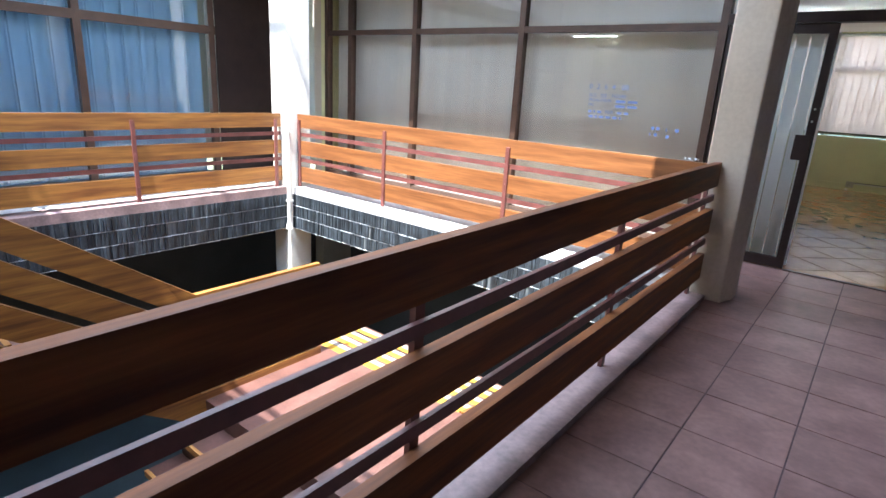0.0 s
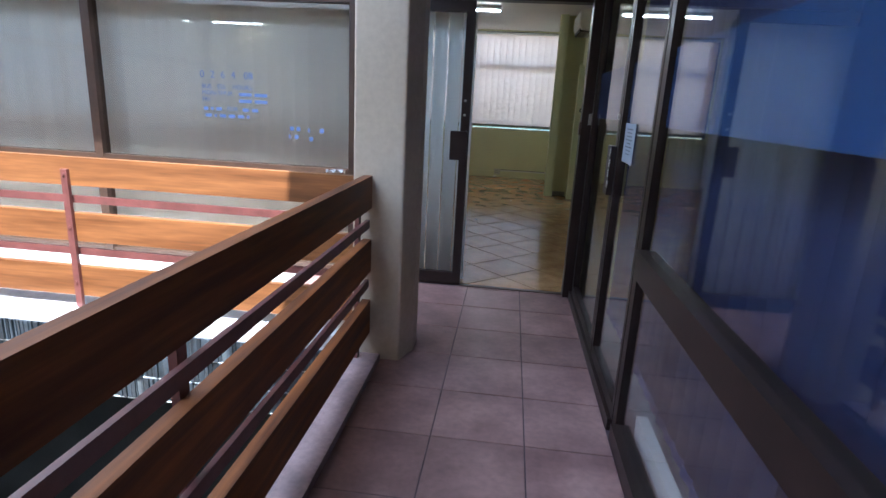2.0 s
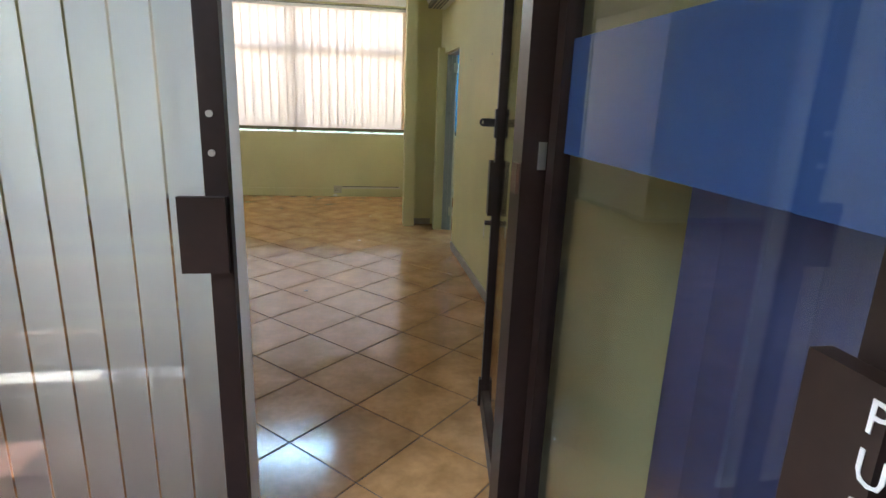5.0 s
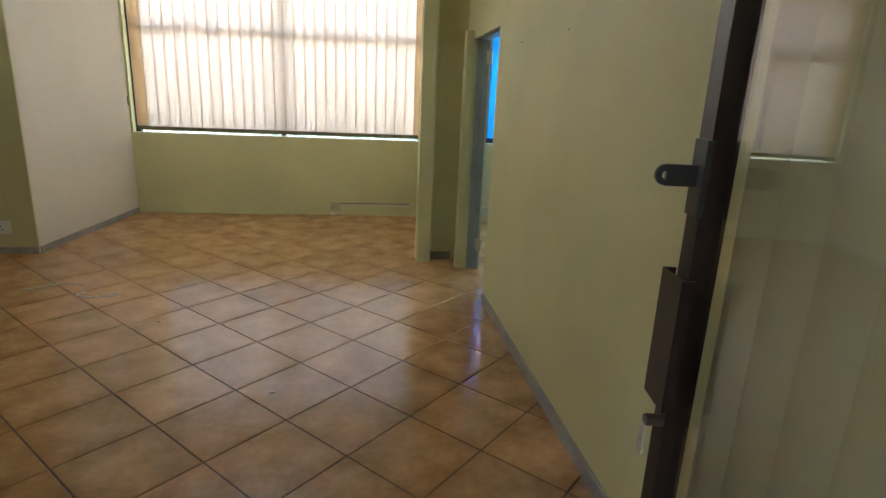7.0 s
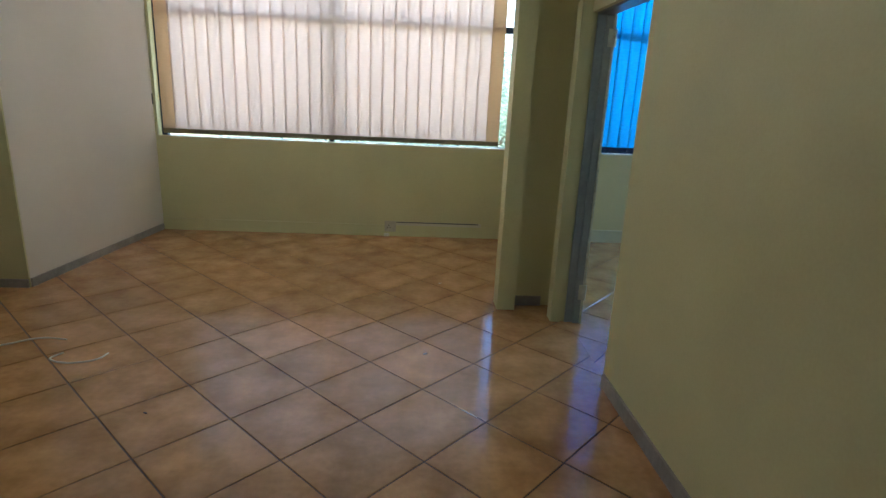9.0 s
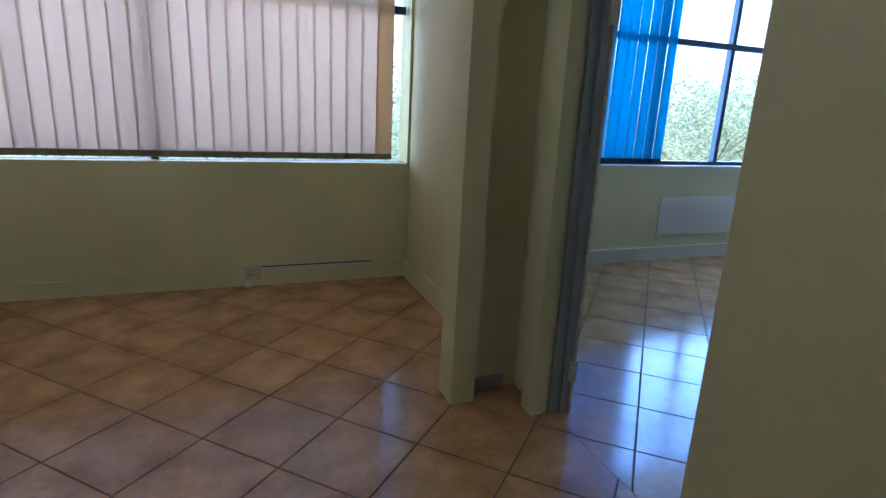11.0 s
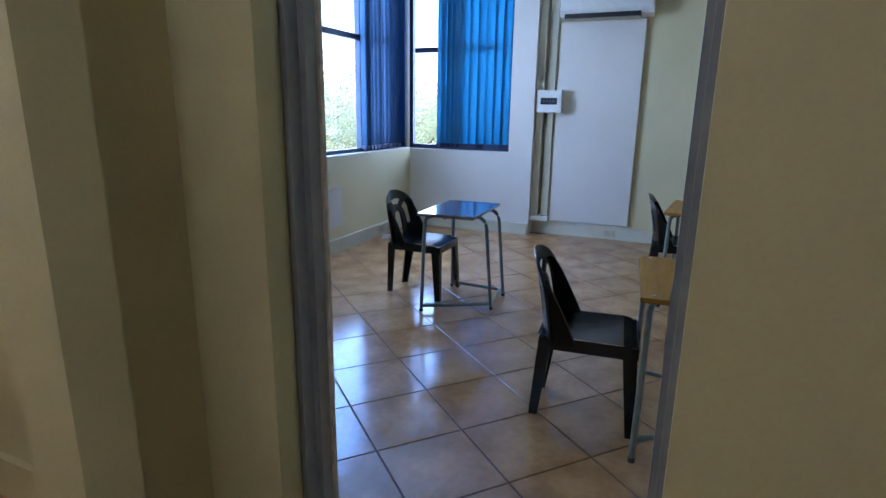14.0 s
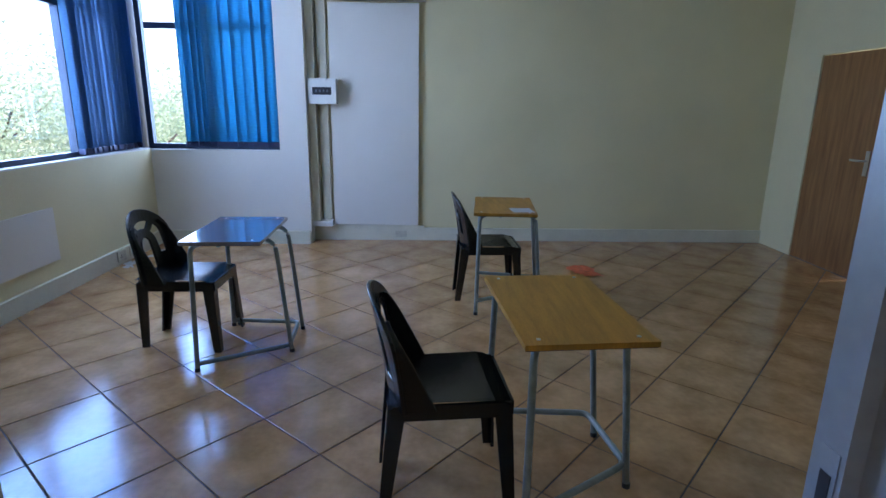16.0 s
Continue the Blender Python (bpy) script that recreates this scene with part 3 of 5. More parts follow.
# skylight over the atrium
sky_l = thing("skylight", pose(0, 0, 0), "steel-framed skylight over the atrium", "skylight", kind="structure")
for i in range(4):
    y = -6.3 + i * 1.7
    part("glazing_bar", boxes((-5.55, -0.35, y - 0.02, y + 0.02, 5.42, 5.5)), BRONZE, sky_l)


# outside: ground, far hill, eaves
setting("ground", boxes((-400, 400, -400, 400, LOW - 0.3, LOW - 0.21)), GRASS, "dry grass ground outside the building", "ground")
setting("wall_facade", boxes((-6.3, -6.11, 0, WY + 0.24, LOW, 3.1), (-2.4, 7.06, WY + 0.245, WY + 0.30, LOW, -0.41), (6.87, 7.06, 0.2, WY + 0.24, LOW, -0.41)), FACADE, "plastered outer wall below the windows", "wall")
# the east overhang is unseen, added to keep sun off the corner window
setting("roof_slab", boxes((-6.3, 7.75, 0.0, WY + 0.5, 2.93, 3.1)), FACADE, "flat roof slab, its unseen east eaves widened to block the sun", "roof")
setting("eaves_soffit", boxes((-6.3, 7.25, WY + 0.245, WY + 0.45, 2.90, 2.925), (7.06, 7.70, 0.0, WY + 0.24, 2.90, 2.925)), SOFFIT, "varnished boarded eaves soffit, widened unseen on the east to block the sun", "soffit")


# ================================================================ WINDOWS
def window(name, x0, x1, z0, z1, y, mullions, transom, material, label, turn=False):
    """An aluminium window in a wall that runs along x (or along y, if turned); each pane is a part."""
    w = tagged(new(name), label, "window", "", "structure")
    t = 0.05

    def bar(nm, a0, a1, b0, b1, parent=w):
        bm = bmesh.new()
        if turn:
            box(bm, y - 0.03, y + 0.03, a0, a1, b0, b1)
        else:
            box(bm, a0, a1, y - 0.03, y + 0.03, b0, b1)
        return part(nm, bevelled(bm, 0.004, 1), material, parent)

    fr = bar("window_frame", x0, x1, z0, z0 + t)
    bar("head", x0, x1, z1 - t, z1, fr)
    bar("jamb", x0, x0 + t, z0 + t, z1 - t, fr)
    bar("jamb", x1 - t, x1, z0 + t, z1 - t, fr)
    edges = [x0 + t] + list(mullions) + [x1 - t]
    for m_ in mullions:
        bar("mullion", m_ - 0.024, m_ + 0.024, z0 + t, z1 - t, fr)
    for a, b in zip(edges, edges[1:]):
        bar("transom", a + 0.024, b - 0.024, transom - 0.028, transom + 0.028, fr)
        for c, d in ((z0 + t, transom - 0.028), (transom + 0.028, z1 - t)):
            bm = bmesh.new()
            if turn:
                box(bm, y - 0.003, y + 0.003, a, b, c, d)
            else:
                box(bm, a, b, y - 0.003, y + 0.003, c, d)
            g = part("pane", bm, GLASS, w)
            g.visible_shadow = False
    return w


window("window_1", W1A, W1B + 0.058, SILL - 0.035, HEAD, WY + 0.12, (-0.26,), 2.08, WIN_FRAME, "long brown aluminium window behind closed blinds")
window("window_2", W2A, W2B, SILL, HEAD, WY + 0.12, (3.10, 3.99, 4.87, 5.75), 2.08, WIN_FRAME, "wide dark-framed window with open view to trees")
window("window_3", 5.62, WY + 0.06, SILL, HEAD, EX + 0.13, (6.25,), 2.06, WIN_FRAME, "dark-framed corner window, half covered by blinds", turn=True)
setting("corner_post", boxes((W2B, EX + 0.16, WY + 0.09, WY + 0.24, SILL, HEAD)), WIN_FRAME, "dark aluminium post in the window corner", "post")
setting("sill_front", bevelled(boxes((W1A, W1B, WY + 0.0, WY + 0.09, SILL, SILL + 0.012)), 0.003), WALL_CREAM, "painted inner window sill", "sill")
setting("sill_back", bevelled(boxes((W2A, EX, WY + 0.0, WY + 0.09, SILL, SILL + 0.012)), 0.003), WALL_WHITE, "painted inner window sill", "sill")


def slat_mesh(name, width, z0, z1, material, bow=0.012, hem=0.04):
    bm = bmesh.new()
    n = 4
    cols = []
    for i in range(n + 1):
        u = i / n * 2 - 1
        x, y = u * width / 2, bow * (1 - u * u)
        cols.append([bm.verts.new((x, y, z0)), bm.verts.new((x, y, z1)), bm.verts.new((x, y - 0.0012, z0)), bm.verts.new((x, y - 0.0012, z1))])
    for a, b in zip(cols, cols[1:]):
        bm.faces.new((a[0], b[0], b[1], a[1]))
        bm.faces.new((a[2], a[3], b[3], b[2]))
        bm.faces.new((a[0], a[2], b[2], b[0]))
    return finish(name, bm, material, True)


def vertical_blind(name, m, length, z0, z1, slats, material, hem, label, width=0.127, group="", rail=True, bow=0.012, ends=None):
    """A vertical blind: headrail, slats at given (place along, turn) and a weight in each hem; local x runs along the headrail."""
    b = thing(name, m, label, "blind", group)
    if rail:
        part("headrail", bevelled(boxes((-0.01, length + 0.01, -0.022, 0.022, z1, z1 + 0.035)), 0.004, 1), WHITE_PLASTIC, b)
    me = slat_mesh("slat", width, z0 + 0.045, z1, material, bow)
    me_end = slat_mesh("end_slat", width, z0 + 0.045, z1, ends, bow) if ends else me
    hm = finish("slat_weight", boxes((-width / 2, width / 2, -0.004, 0.010, z0, z0 + 0.045)), hem)
    for k, (u, turn) in enumerate(slats):
        s = piece("slat", me_end if k in (0, len(slats) - 1) else me, b, pose(u, 0, 0, 0, 0, turn))
        piece("slat_weight", hm, s, Matrix.Identity(4))
    return b


rng = random.Random(3)
pitch = 0.118
n = int((W1B - 0.10 - W1A - 0.04) / pitch)
vertical_blind("vertical_blind", pose(W1A + 0.03, WY + 0.045, 0), 3.36, SILL + 0.036, HEAD - 0.05,
               [(0.07 + i * pitch, 4.0 + rng.uniform(-0.1, 0.1)) for i in range(n)], BLIND_WARM, HEM, "closed ivory vertical blind over the front room window", width=0.132, bow=0.002, ends=BLIND_TAN)
# white blinds behind the glazed front
vertical_blind("vertical_blind", pose(-5.85, 0.10, 0), 5.30, 0.05, 2.66, [(0.06 + i * 0.108, rng.uniform(6, 7.5)) for i in range(48)], BLIND_WHITE, BLIND_WHITE,
               "closed white vertical blind behind the glazed front", bow=0.003)
vertical_blind("vertical_blind", pose(-0.56, 0.06, 0), 0.80, 0.02, 2.00, [(0.05 + i * 0.105, rng.uniform(-1, 1)) for i in range(8)], BLIND_WHITE_LIT, BLIND_WHITE_LIT,
               "closed white vertical blind behind the fixed door leaf", width=0.097, bow=0.004)
# blue blinds of the back room
BL0, BL1 = SILL + 0.03, HEAD - 0.05
vertical_blind("vertical_blind", pose(W2A, WY + 0.045, 0), 2.15, BL0, BL1, [(0.06 + i * 0.112, rng.uniform(4, 14)) for i in range(19)], BLIND_BLUE, HEM_BLUE,
               "closed blue vertical blind over part of the window", group="blue blinds")
vertical_blind("vertical_blind", pose(5.68, WY + 0.045, 0), 0.96, BL0, BL1, [(0.03 + i * 0.080, rng.uniform(40, 66)) for i in range(12)], BLIND_BLUE_DIM, HEM_BLUE,
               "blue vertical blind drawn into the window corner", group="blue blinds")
vertical_blind("vertical_blind", pose(EX + 0.05, 6.50, 0, 0, 0, -90), 0.26, BL0, BL1, [(0.02 + i * 0.06, rng.uniform(50, 75)) for i in range(5)], BLIND_BLUE, HEM_BLUE,
               "blue vertical blind with its slats bunched together", group="blue blinds")
vertical_blind("vertical_blind", pose(EX + 0.05, 6.22, 0, 0, 0, -90), 0.58, BL0, BL1, [(0.05 + i * 0.098, (14, 6, 38, 4, 10, 22)[i]) for i in range(6)], BLIND_BLUE, HEM_BLUE,
               "blue vertical blind with its slats turned nearly shut", group="blue blinds")

# ================================================================ CORRIDOR: GLAZED FRONT AND DOORS
FY = -0.04              # plane of the glazed front


def glazed_front(name, mullions, x0, x1, label):
    w = tagged(new(name), label, "shopfront", "", "structure")

    def bar(nm, a0, a1, z0, z1, d=0.045):
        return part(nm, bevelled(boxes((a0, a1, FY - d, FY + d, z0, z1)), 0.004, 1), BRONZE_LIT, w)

    edges = [x0] + mullions + [x1]
    for m_ in mullions + [x0 + 0.03, x1 - 0.03]:
        bar("mullion", m_ - 0.035, m_ + 0.035, 0.0, 2.76)
    for a, b in zip(edges, edges[1:]):
        a, b = a + 0.035, b - 0.035
        bar("bottom_rail", a, b, 0.0, 0.08, 0.035)
        bar("sill_rail", a, b, 0.755, 0.845, 0.038)
        bar("transom", a, b, 2.01, 2.075, 0.038)
        for z0, z1 in ((0.08, 0.755), (0.845, 2.01), (2.075, 2.74)):
            g = part("pane", boxes((a - 0.005, b + 0.005, FY - 0.003, FY + 0.003, z0, z1)), GLASS_BRONZE, w)
            g.visible_shadow = False
    return w


glazed_front("shopfront_north", [-5.42, -4.22, -2.65], -5.95, -0.56, "brown aluminium shopfront with white blinds behind")

# lettering on the large pane, seen from the corridor
notice = tagged(new("window_lettering"), "blue vinyl opening-hours lettering, partly peeled off", "lettering")
notice.matrix_basis = pose(-1.79, FY - 0.006, 0, 90, 0, 0)


def words(text, x, z, size):
    lettering(text, size, INK_BLUE, notice, pose(x, z, 0))


def bars(x, z, widths, h=0.024):
    for w in widths:
        part("letter_bar", boxes((x, x + w, z, z + h, 0, 0.0008)), INK_BLUE, notice)
        x += w + 0.022


for k, ch in enumerate("0264"):
    words(ch, 0.0 + k * 0.082, 1.462, 0.075)
words("08", 0.345, 1.462, 0.075)
words("BUS", 0.01, 1.385, 0.046)
words("ESS", 0.135, 1.385, 0.046)
words("HOURS", 0.255, 1.385, 0.046)
words("MON-THUR", 0.01, 1.338, 0.046)
bars(0.305, 1.338, (0.10, 0.10))
words("FRI", 0.01, 1.290, 0.046)
bars(0.305, 1.290, (0.10, 0.10))
bars(0.02, 1.225, (0.035, 0.02, 0.045))
words("FOR", 0.205, 1.225, 0.046)
bars(0.33, 1.225, (0.05, 0.05))
bars(0.03, 1.175, (0.05, 0.02, 0.05, 0.05, 0.05, 0.02))
for x, z, w in ((0.70, 1.105, 0.03), (0.75, 1.105, 0.03), (0.84, 1.10, 0.015), (0.93, 1.10, 0.035), (0.69, 1.045, 0.012), (0.735, 1.045, 0.03), (0.85, 1.035, 0.03)):
    bars(x, z, (w,), 0.032)

# door frame and header of the entrance
entry = tagged(new("door_frame_entrance"), "dark bronze frame of the double entrance door", "door frame", "", "structure")
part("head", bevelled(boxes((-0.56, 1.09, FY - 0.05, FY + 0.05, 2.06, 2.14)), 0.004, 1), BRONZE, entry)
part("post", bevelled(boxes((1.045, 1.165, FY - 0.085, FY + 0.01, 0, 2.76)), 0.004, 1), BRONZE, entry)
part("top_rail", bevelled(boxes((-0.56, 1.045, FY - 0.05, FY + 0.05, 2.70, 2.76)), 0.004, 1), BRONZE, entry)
g = part("pane", boxes((-0.56, 1.045, FY - 0.003, FY + 0.003, 2.14, 2.70)), GLASS_FRONT, entry)
g.visible_shadow = False
part("strike_plate", bevelled(boxes((1.09, 1.112, FY - 0.092, FY - 0.086, 1.27, 1.345)), 0.002, 1), SCREW, entry)
part("latch_keeper", bevelled(boxes((1.034, 1.0448, -0.118, -0.07, 1.20, 1.285)), 0.003, 1), BRONZE_LIT, entry, "brown steel latch keeper")
part("threshold", bevelled(boxes((0.262, 1.045, -0.075, -0.03, -0.004, 0.006)), 0.003, 1), BRONZE_LIT, entry)


def glazed_leaf(name, m, w, h, label, glass_mat=GLASS_FRONT, stile=0.062, foot=0.10, handle_side=1):
    """A glazed aluminium door leaf; local x runs from the hinge to the free edge."""
    d = thing(name, m, label, "door", kind="structure")
    t = 0.022
    part("hinge_stile", bevelled(boxes((0, stile, -t, t, 0.008, h)), 0.004, 1), BRONZE, d)
    part("lock_stile", bevelled(boxes((w - stile, w, -t, t, 0.008, h)), 0.004, 1), BRONZE, d)
    part("top_rail", bevelled(boxes((stile, w - stile, -t, t, h - 0.075, h)), 0.004, 1), BRONZE, d)
    part("bottom_rail", bevelled(boxes((stile, w - stile, -t, t, 0.008, foot)), 0.004, 1), BRONZE, d)
    p = part("pane", boxes((stile - 0.004, w - stile + 0.004, -0.003, 0.003, foot, h - 0.075)), glass_mat, d)
    p.visible_shadow = False
    return d


# fixed left leaf with its pull plate
left_leaf = glazed_leaf("door_1", pose(-0.55, FY, 0), 0.812, 2.055, "closed bronze glazed door leaf with a white blind behind")
part("pull_plate", bevelled(boxes((0.682, 0.805, -0.045, -0.024, 0.967, 1.176)), 0.006), BRONZE, left_leaf, "dark box pull plate")
for z in (1.39, 1.29):
    part("screw", cyl(bmesh.new(), (0.775, -0.025, z), 0.009, 0.006, "y"), SCREW, left_leaf)
# right leaf, standing open into the room
ang = math.degrees(math.atan2(0.78, 1.222 - 1.100))
right_leaf = glazed_leaf("door_2", pose(1.100, 0.0, 0, 0, 0, ang), 0.795, 2.055, "bronze glazed door leaf standing open into the room", stile=0.046)
part("pull_plate", bevelled(boxes((0.722, 0.805, 0.040, 0.044, 0.965, 1.20), (0.722, 0.726, 0.022, 0.040, 0.965, 1.20), (0.801, 0.805, 0.022, 0.040, 0.965, 1.20),
                                   (0.726, 0.801, 0.022, 0.040, 0.965, 0.969)), 0.0012, 1), BRONZE, right_leaf, "dark hollow box pull plate")
hasp = part("hasp", bevelled(boxes((0.738, 0.783, 0.022, 0.032, 1.30, 1.42)), 0.004), BLACK, right_leaf, "black steel hasp")
bm = boxes((0.757, 0.765, 0.03, 0.080, 1.346, 1.380))
rings = []
for x in (0.757, 0.765):
    for r in (0.017, 0.007):
        rings.append([bm.verts.new((x, 0.080 + r * math.sin(a * math.pi / 10), 1.363 + r * math.cos(a * math.pi / 10))) for a in range(20)])
for a in range(20):
    b = (a + 1) % 20
    for p, q in ((0, 1), (1, 3), (3, 2), (2, 0)):
        bm.faces.new((rings[p][a], rings[p][b], rings[q][b], rings[q][a]))
bmesh.ops.recalc_face_normals(bm, faces=bm.faces)
part("hasp_tongue", bm, BLACK, hasp)
bm = cyl(bmesh.new(), (0.765, 0.036, 0.925), 0.011, 0.03, "y")
lock = part("lock_cylinder", bm, BRONZE_LIT, right_leaf, "brass lock cylinder")
bm = boxes((0.755, 0.777, 0.050, 0.053, 0.862, 0.918))
cyl(bm, (0.766, 0.052, 0.87), 0.014, 0.004, "y")
part("key", bm, HINGE, lock)
part("floor_bolt", bevelled(boxes((0.745, 0.775, 0.022, 0.035, 0.02, 0.16)), 0.003), BRONZE, right_leaf)

vertical_blind("vertical_blind", pose(1.100, 0.0, 0, 0, 0, ang) @ pose(0.04, -0.05, 0), 0.72, 0.03, 1.98, [(0.05 + i * 0.103, 6.0) for i in range(7)], BLIND_CREAM_SHADED, BLIND_CREAM_SHADED,
               "closed cream vertical blind hung on the open door leaf, shade in its colour", width=0.098, bow=0.008)

# glazed side of the corridor
GX = 1.13
side = tagged(new("shopfront_east"), "bronze aluminium shopfront of the dark side office", "shopfront", "", "structure")


def side_bar(nm, y0, y1, z0, z1, d=0.04, x=GX):
    return part(nm, bevelled(boxes((x - d, x + d, y0, y1, z0, z1)), 0.004, 1), BRONZE, side)


POSTS = [-8.2, -6.8, -5.4, -3.9, -1.93]
for y in POSTS:
    side_bar("post", y - 0.03, y + 0.03, 0, 2.76, 0.020)
side_bar("head_rail", -9.0, -0.13, 2.70, 2.76, 0.035)
edges = [-9.0] + POSTS
for a, b in zip(edges, edges[1:]):
    a, b = a + 0.03, b - 0.03
    side_bar("bottom_rail", a, b, 0.0, 0.075)
    side_bar("mid_rail", a, b, 0.74, 0.85, 0.036)
    for z0, z1 in ((0.075, 0.74), (0.85, 2.70)):
        g = part("pane", boxes((GX - 0.003, GX + 0.003, a - 0.004, b + 0.004, z0, z1)), GLASS_FRONT, side)
        g.visible_shadow = False
    part("blue_film", boxes((GX + 0.0032, GX + 0.0055, a, b, 1.323, 1.605)), FILM, side, "blue frosted band on the glass")
side_bar("bottom_rail", -1.89, -0.13, 0.0, 0.055)

# pair of glazed office doors: one leaf with a push plate, one fixed light
push_leaf = glazed_leaf("door_3", pose(GX, -1.898, 0.045, 0, 0, 90), 0.688, 2.60, "closed bronze glazed office door with a notice taped on", stile=0.030, foot=0.07)
part("blue_film", boxes((0.030, 0.658, -0.0055, -0.0032, 1.278, 1.56)), FILM, push_leaf, "blue frosted band on the glass")
second_leaf = glazed_leaf("door_4", pose(GX, -0.15, 0.045, 0, 0, -90), 1.05, 2.60, "closed bronze glazed office door with a push plate", stile=0.055, foot=0.07)
part("blue_film", boxes((0.055, 0.995, 0.0032, 0.0055, 1.278, 1.56)), FILM, second_leaf, "blue frosted band on the glass")
plate = part("push_plate", bevelled(boxes((0.965, 1.065, -0.052, -0.023, 0.905, 1.155)), 0.005), BRONZE, second_leaf, "dark push plate lettered in white")
for k, ch in enumerate("PUSH"):
    lettering(ch, 0.052, WHITE_VINYL, plate, pose(1.045, -0.0535, 1.105 - k * 0.053, 90, 0, 0), "letter")
part("lock_cylinder", cyl(bmesh.new(), (1.02, -0.026, 1.30), 0.013, 0.012, "y"), SCREW, second_leaf)

sheet = thing("paper_notice", pose(GX - 0.0075, -1.40, 0, 0, 0, -90), "white printed paper notice taped to glass", "notice")
part("sheet", boxes((-0.115, 0.115, -0.0006, 0.0, 1.135, 1.32)), NOTICE_PAPER, sheet)
for k in range(8):
    w = (0.13, 0.10, 0.12, 0.13, 0.07, 0.14, 0.11, 0.09)[k]
    part("text_line", boxes((-w / 2, w / 2, -0.0014, -0.0007, 1.291 - k * 0.0165, 1.2955 - k * 0.0165)), INK, sheet)

vertical_blind("vertical_blind", pose(GX + 0.20, -8.8, 0, 0, 0, 90), 8.3, 0.04, 2.62, [(0.06 + i * 0.122, rng.uniform(7, 13)) for i in range(68)], BLIND_NAVY, BLIND_NAVY,
               "navy vertical blind half closed inside the side office")

# ---------------------------------------------------------------- railings
def railing(name, m, length, posts, timber, label):
    """Three timber boards and two flat steel bars on steel posts; local x runs along it, local -y is the atrium side."""
    r = thing(name, m, label, "railing", "atrium railings", "structure")
    for z0, z1 in ((0.835, 1.0), (0.50, 0.672), (0.155, 0.342)):
        part("rail_board", bevelled(boxes((0, length, -0.022, 0.022, z0, z1)), 0.007, 3), timber, r)
    for z in (0.752, 0.432):
        part("flat_bar", bevelled(boxes((0, length, -0.006, 0.012, z - 0.022, z + 0.022)), 0.003, 1), STEEL_RED, r)
    for p in posts:
        q = part("post", bevelled(boxes((p - 0.02, p + 0.02, -0.045, -0.023, 0.03, 0.93)), 0.003, 1), STEEL_RED, r)
        for z in (0.90, 0.59, 0.25):
            part("bolt", cyl(bmesh.new(), (p, -0.049, z), 0.008, 0.008, "y", 8), STEEL_RED, q)
    return r


railing("railing", pose(-0.125, -8.9, 0, 0, 0, 90) @ Matrix.Diagonal((1, -1, 1, 1)), 7.46, [1.3, 2.85, 4.34, 5.85, 7.40], RAIL_SHADED, "timber and steel railing beside the corridor, shade in its colour")
railing("railing", pose(-5.12, -1.20, -0.04), 4.95, [0.05, 1.55, 3.15, 4.9], RAIL_X, "varnished timber and steel railing on the far walkway")
railing("railing", pose(-5.29, -8.9, -0.04, 0, 0, 90), 7.54, [1.3, 3.0, 4.4, 5.75, 7.45], RAIL_Y, "varnished timber and steel railing along the left walkway")

# office across the atrium: glazed front with pale blue blinds
across = tagged(new("shopfront_west"), "dark shopfront with pale blue blinds across the atrium", "shopfront", "", "structure")
AX = -6.5
for y in (-8.6, -7.0, -5.4, -4.3, -3.12, -1.55, -1.0, -0.1):
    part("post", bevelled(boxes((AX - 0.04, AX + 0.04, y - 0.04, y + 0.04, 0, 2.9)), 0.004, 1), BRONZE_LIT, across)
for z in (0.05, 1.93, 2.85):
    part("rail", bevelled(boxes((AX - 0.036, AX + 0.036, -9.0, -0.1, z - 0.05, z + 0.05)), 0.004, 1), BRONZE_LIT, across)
g = part("pane", boxes((AX - 0.003, AX + 0.003, -9.0, -0.1, 0.1, 2.8)), GLASS_FRONT, across)
g.visible_shadow = False
vertical_blind("vertical_blind", pose(AX - 0.12, -5.9, 0, 0, 0, 90), 4.3, 0.04, 2.7, [(0.06 + i * 0.094, 15 if i % 2 else -13) for i in range(45)], CURTAIN_BLUE, CURTAIN_BLUE,
               "closed pale blue vertical blind in the office across the atrium")
setting("panel_dark_corner", boxes((AX + 0.045, AX + 0.06, -1.5, -0.1, 0.1, 2.85)), BRONZE, "dark panel in the corner of the walkway", "panel")


# ---------------------------------------------------------------- stairs in the atrium
stairs = thing("staircase", pose(0, 0, 0), "timber staircase with boarded rails descending through the atrium", "staircase", kind="structure")
LZ = -1.27
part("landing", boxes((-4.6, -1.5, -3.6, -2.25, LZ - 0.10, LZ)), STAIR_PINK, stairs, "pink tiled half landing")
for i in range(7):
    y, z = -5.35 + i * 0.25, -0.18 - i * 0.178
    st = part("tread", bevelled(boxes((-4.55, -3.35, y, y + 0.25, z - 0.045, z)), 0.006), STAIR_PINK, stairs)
    part("nosing", bevelled(boxes((-4.55, -3.35, y + 0.251, y + 0.285, z - 0.05, z + 0.003)), 0.006), STAIR_WOOD, st, "honey timber nosing")
for i in range(4):
    y, z = -2.25 + i * 0.23, LZ - 0.03 - i * 0.05
    st = part("tread", bevelled(boxes((-4.2, -1.6, y, y + 0.13, z - 0.05, z)), 0.006), STAIR_YELLOW, stairs, "yellow tread")
    part("nosing", bevelled(boxes((-4.2, -1.6, y + 0.131, y + 0.19, z - 0.055, z + 0.003)), 0.006), STAIR_PALE, st, "pale nosing strip")
    part("riser", boxes((-4.2, -1.6, y + 0.192, y + 0.23, z - 0.10, z - 0.004)), STAIR_PINK, st)
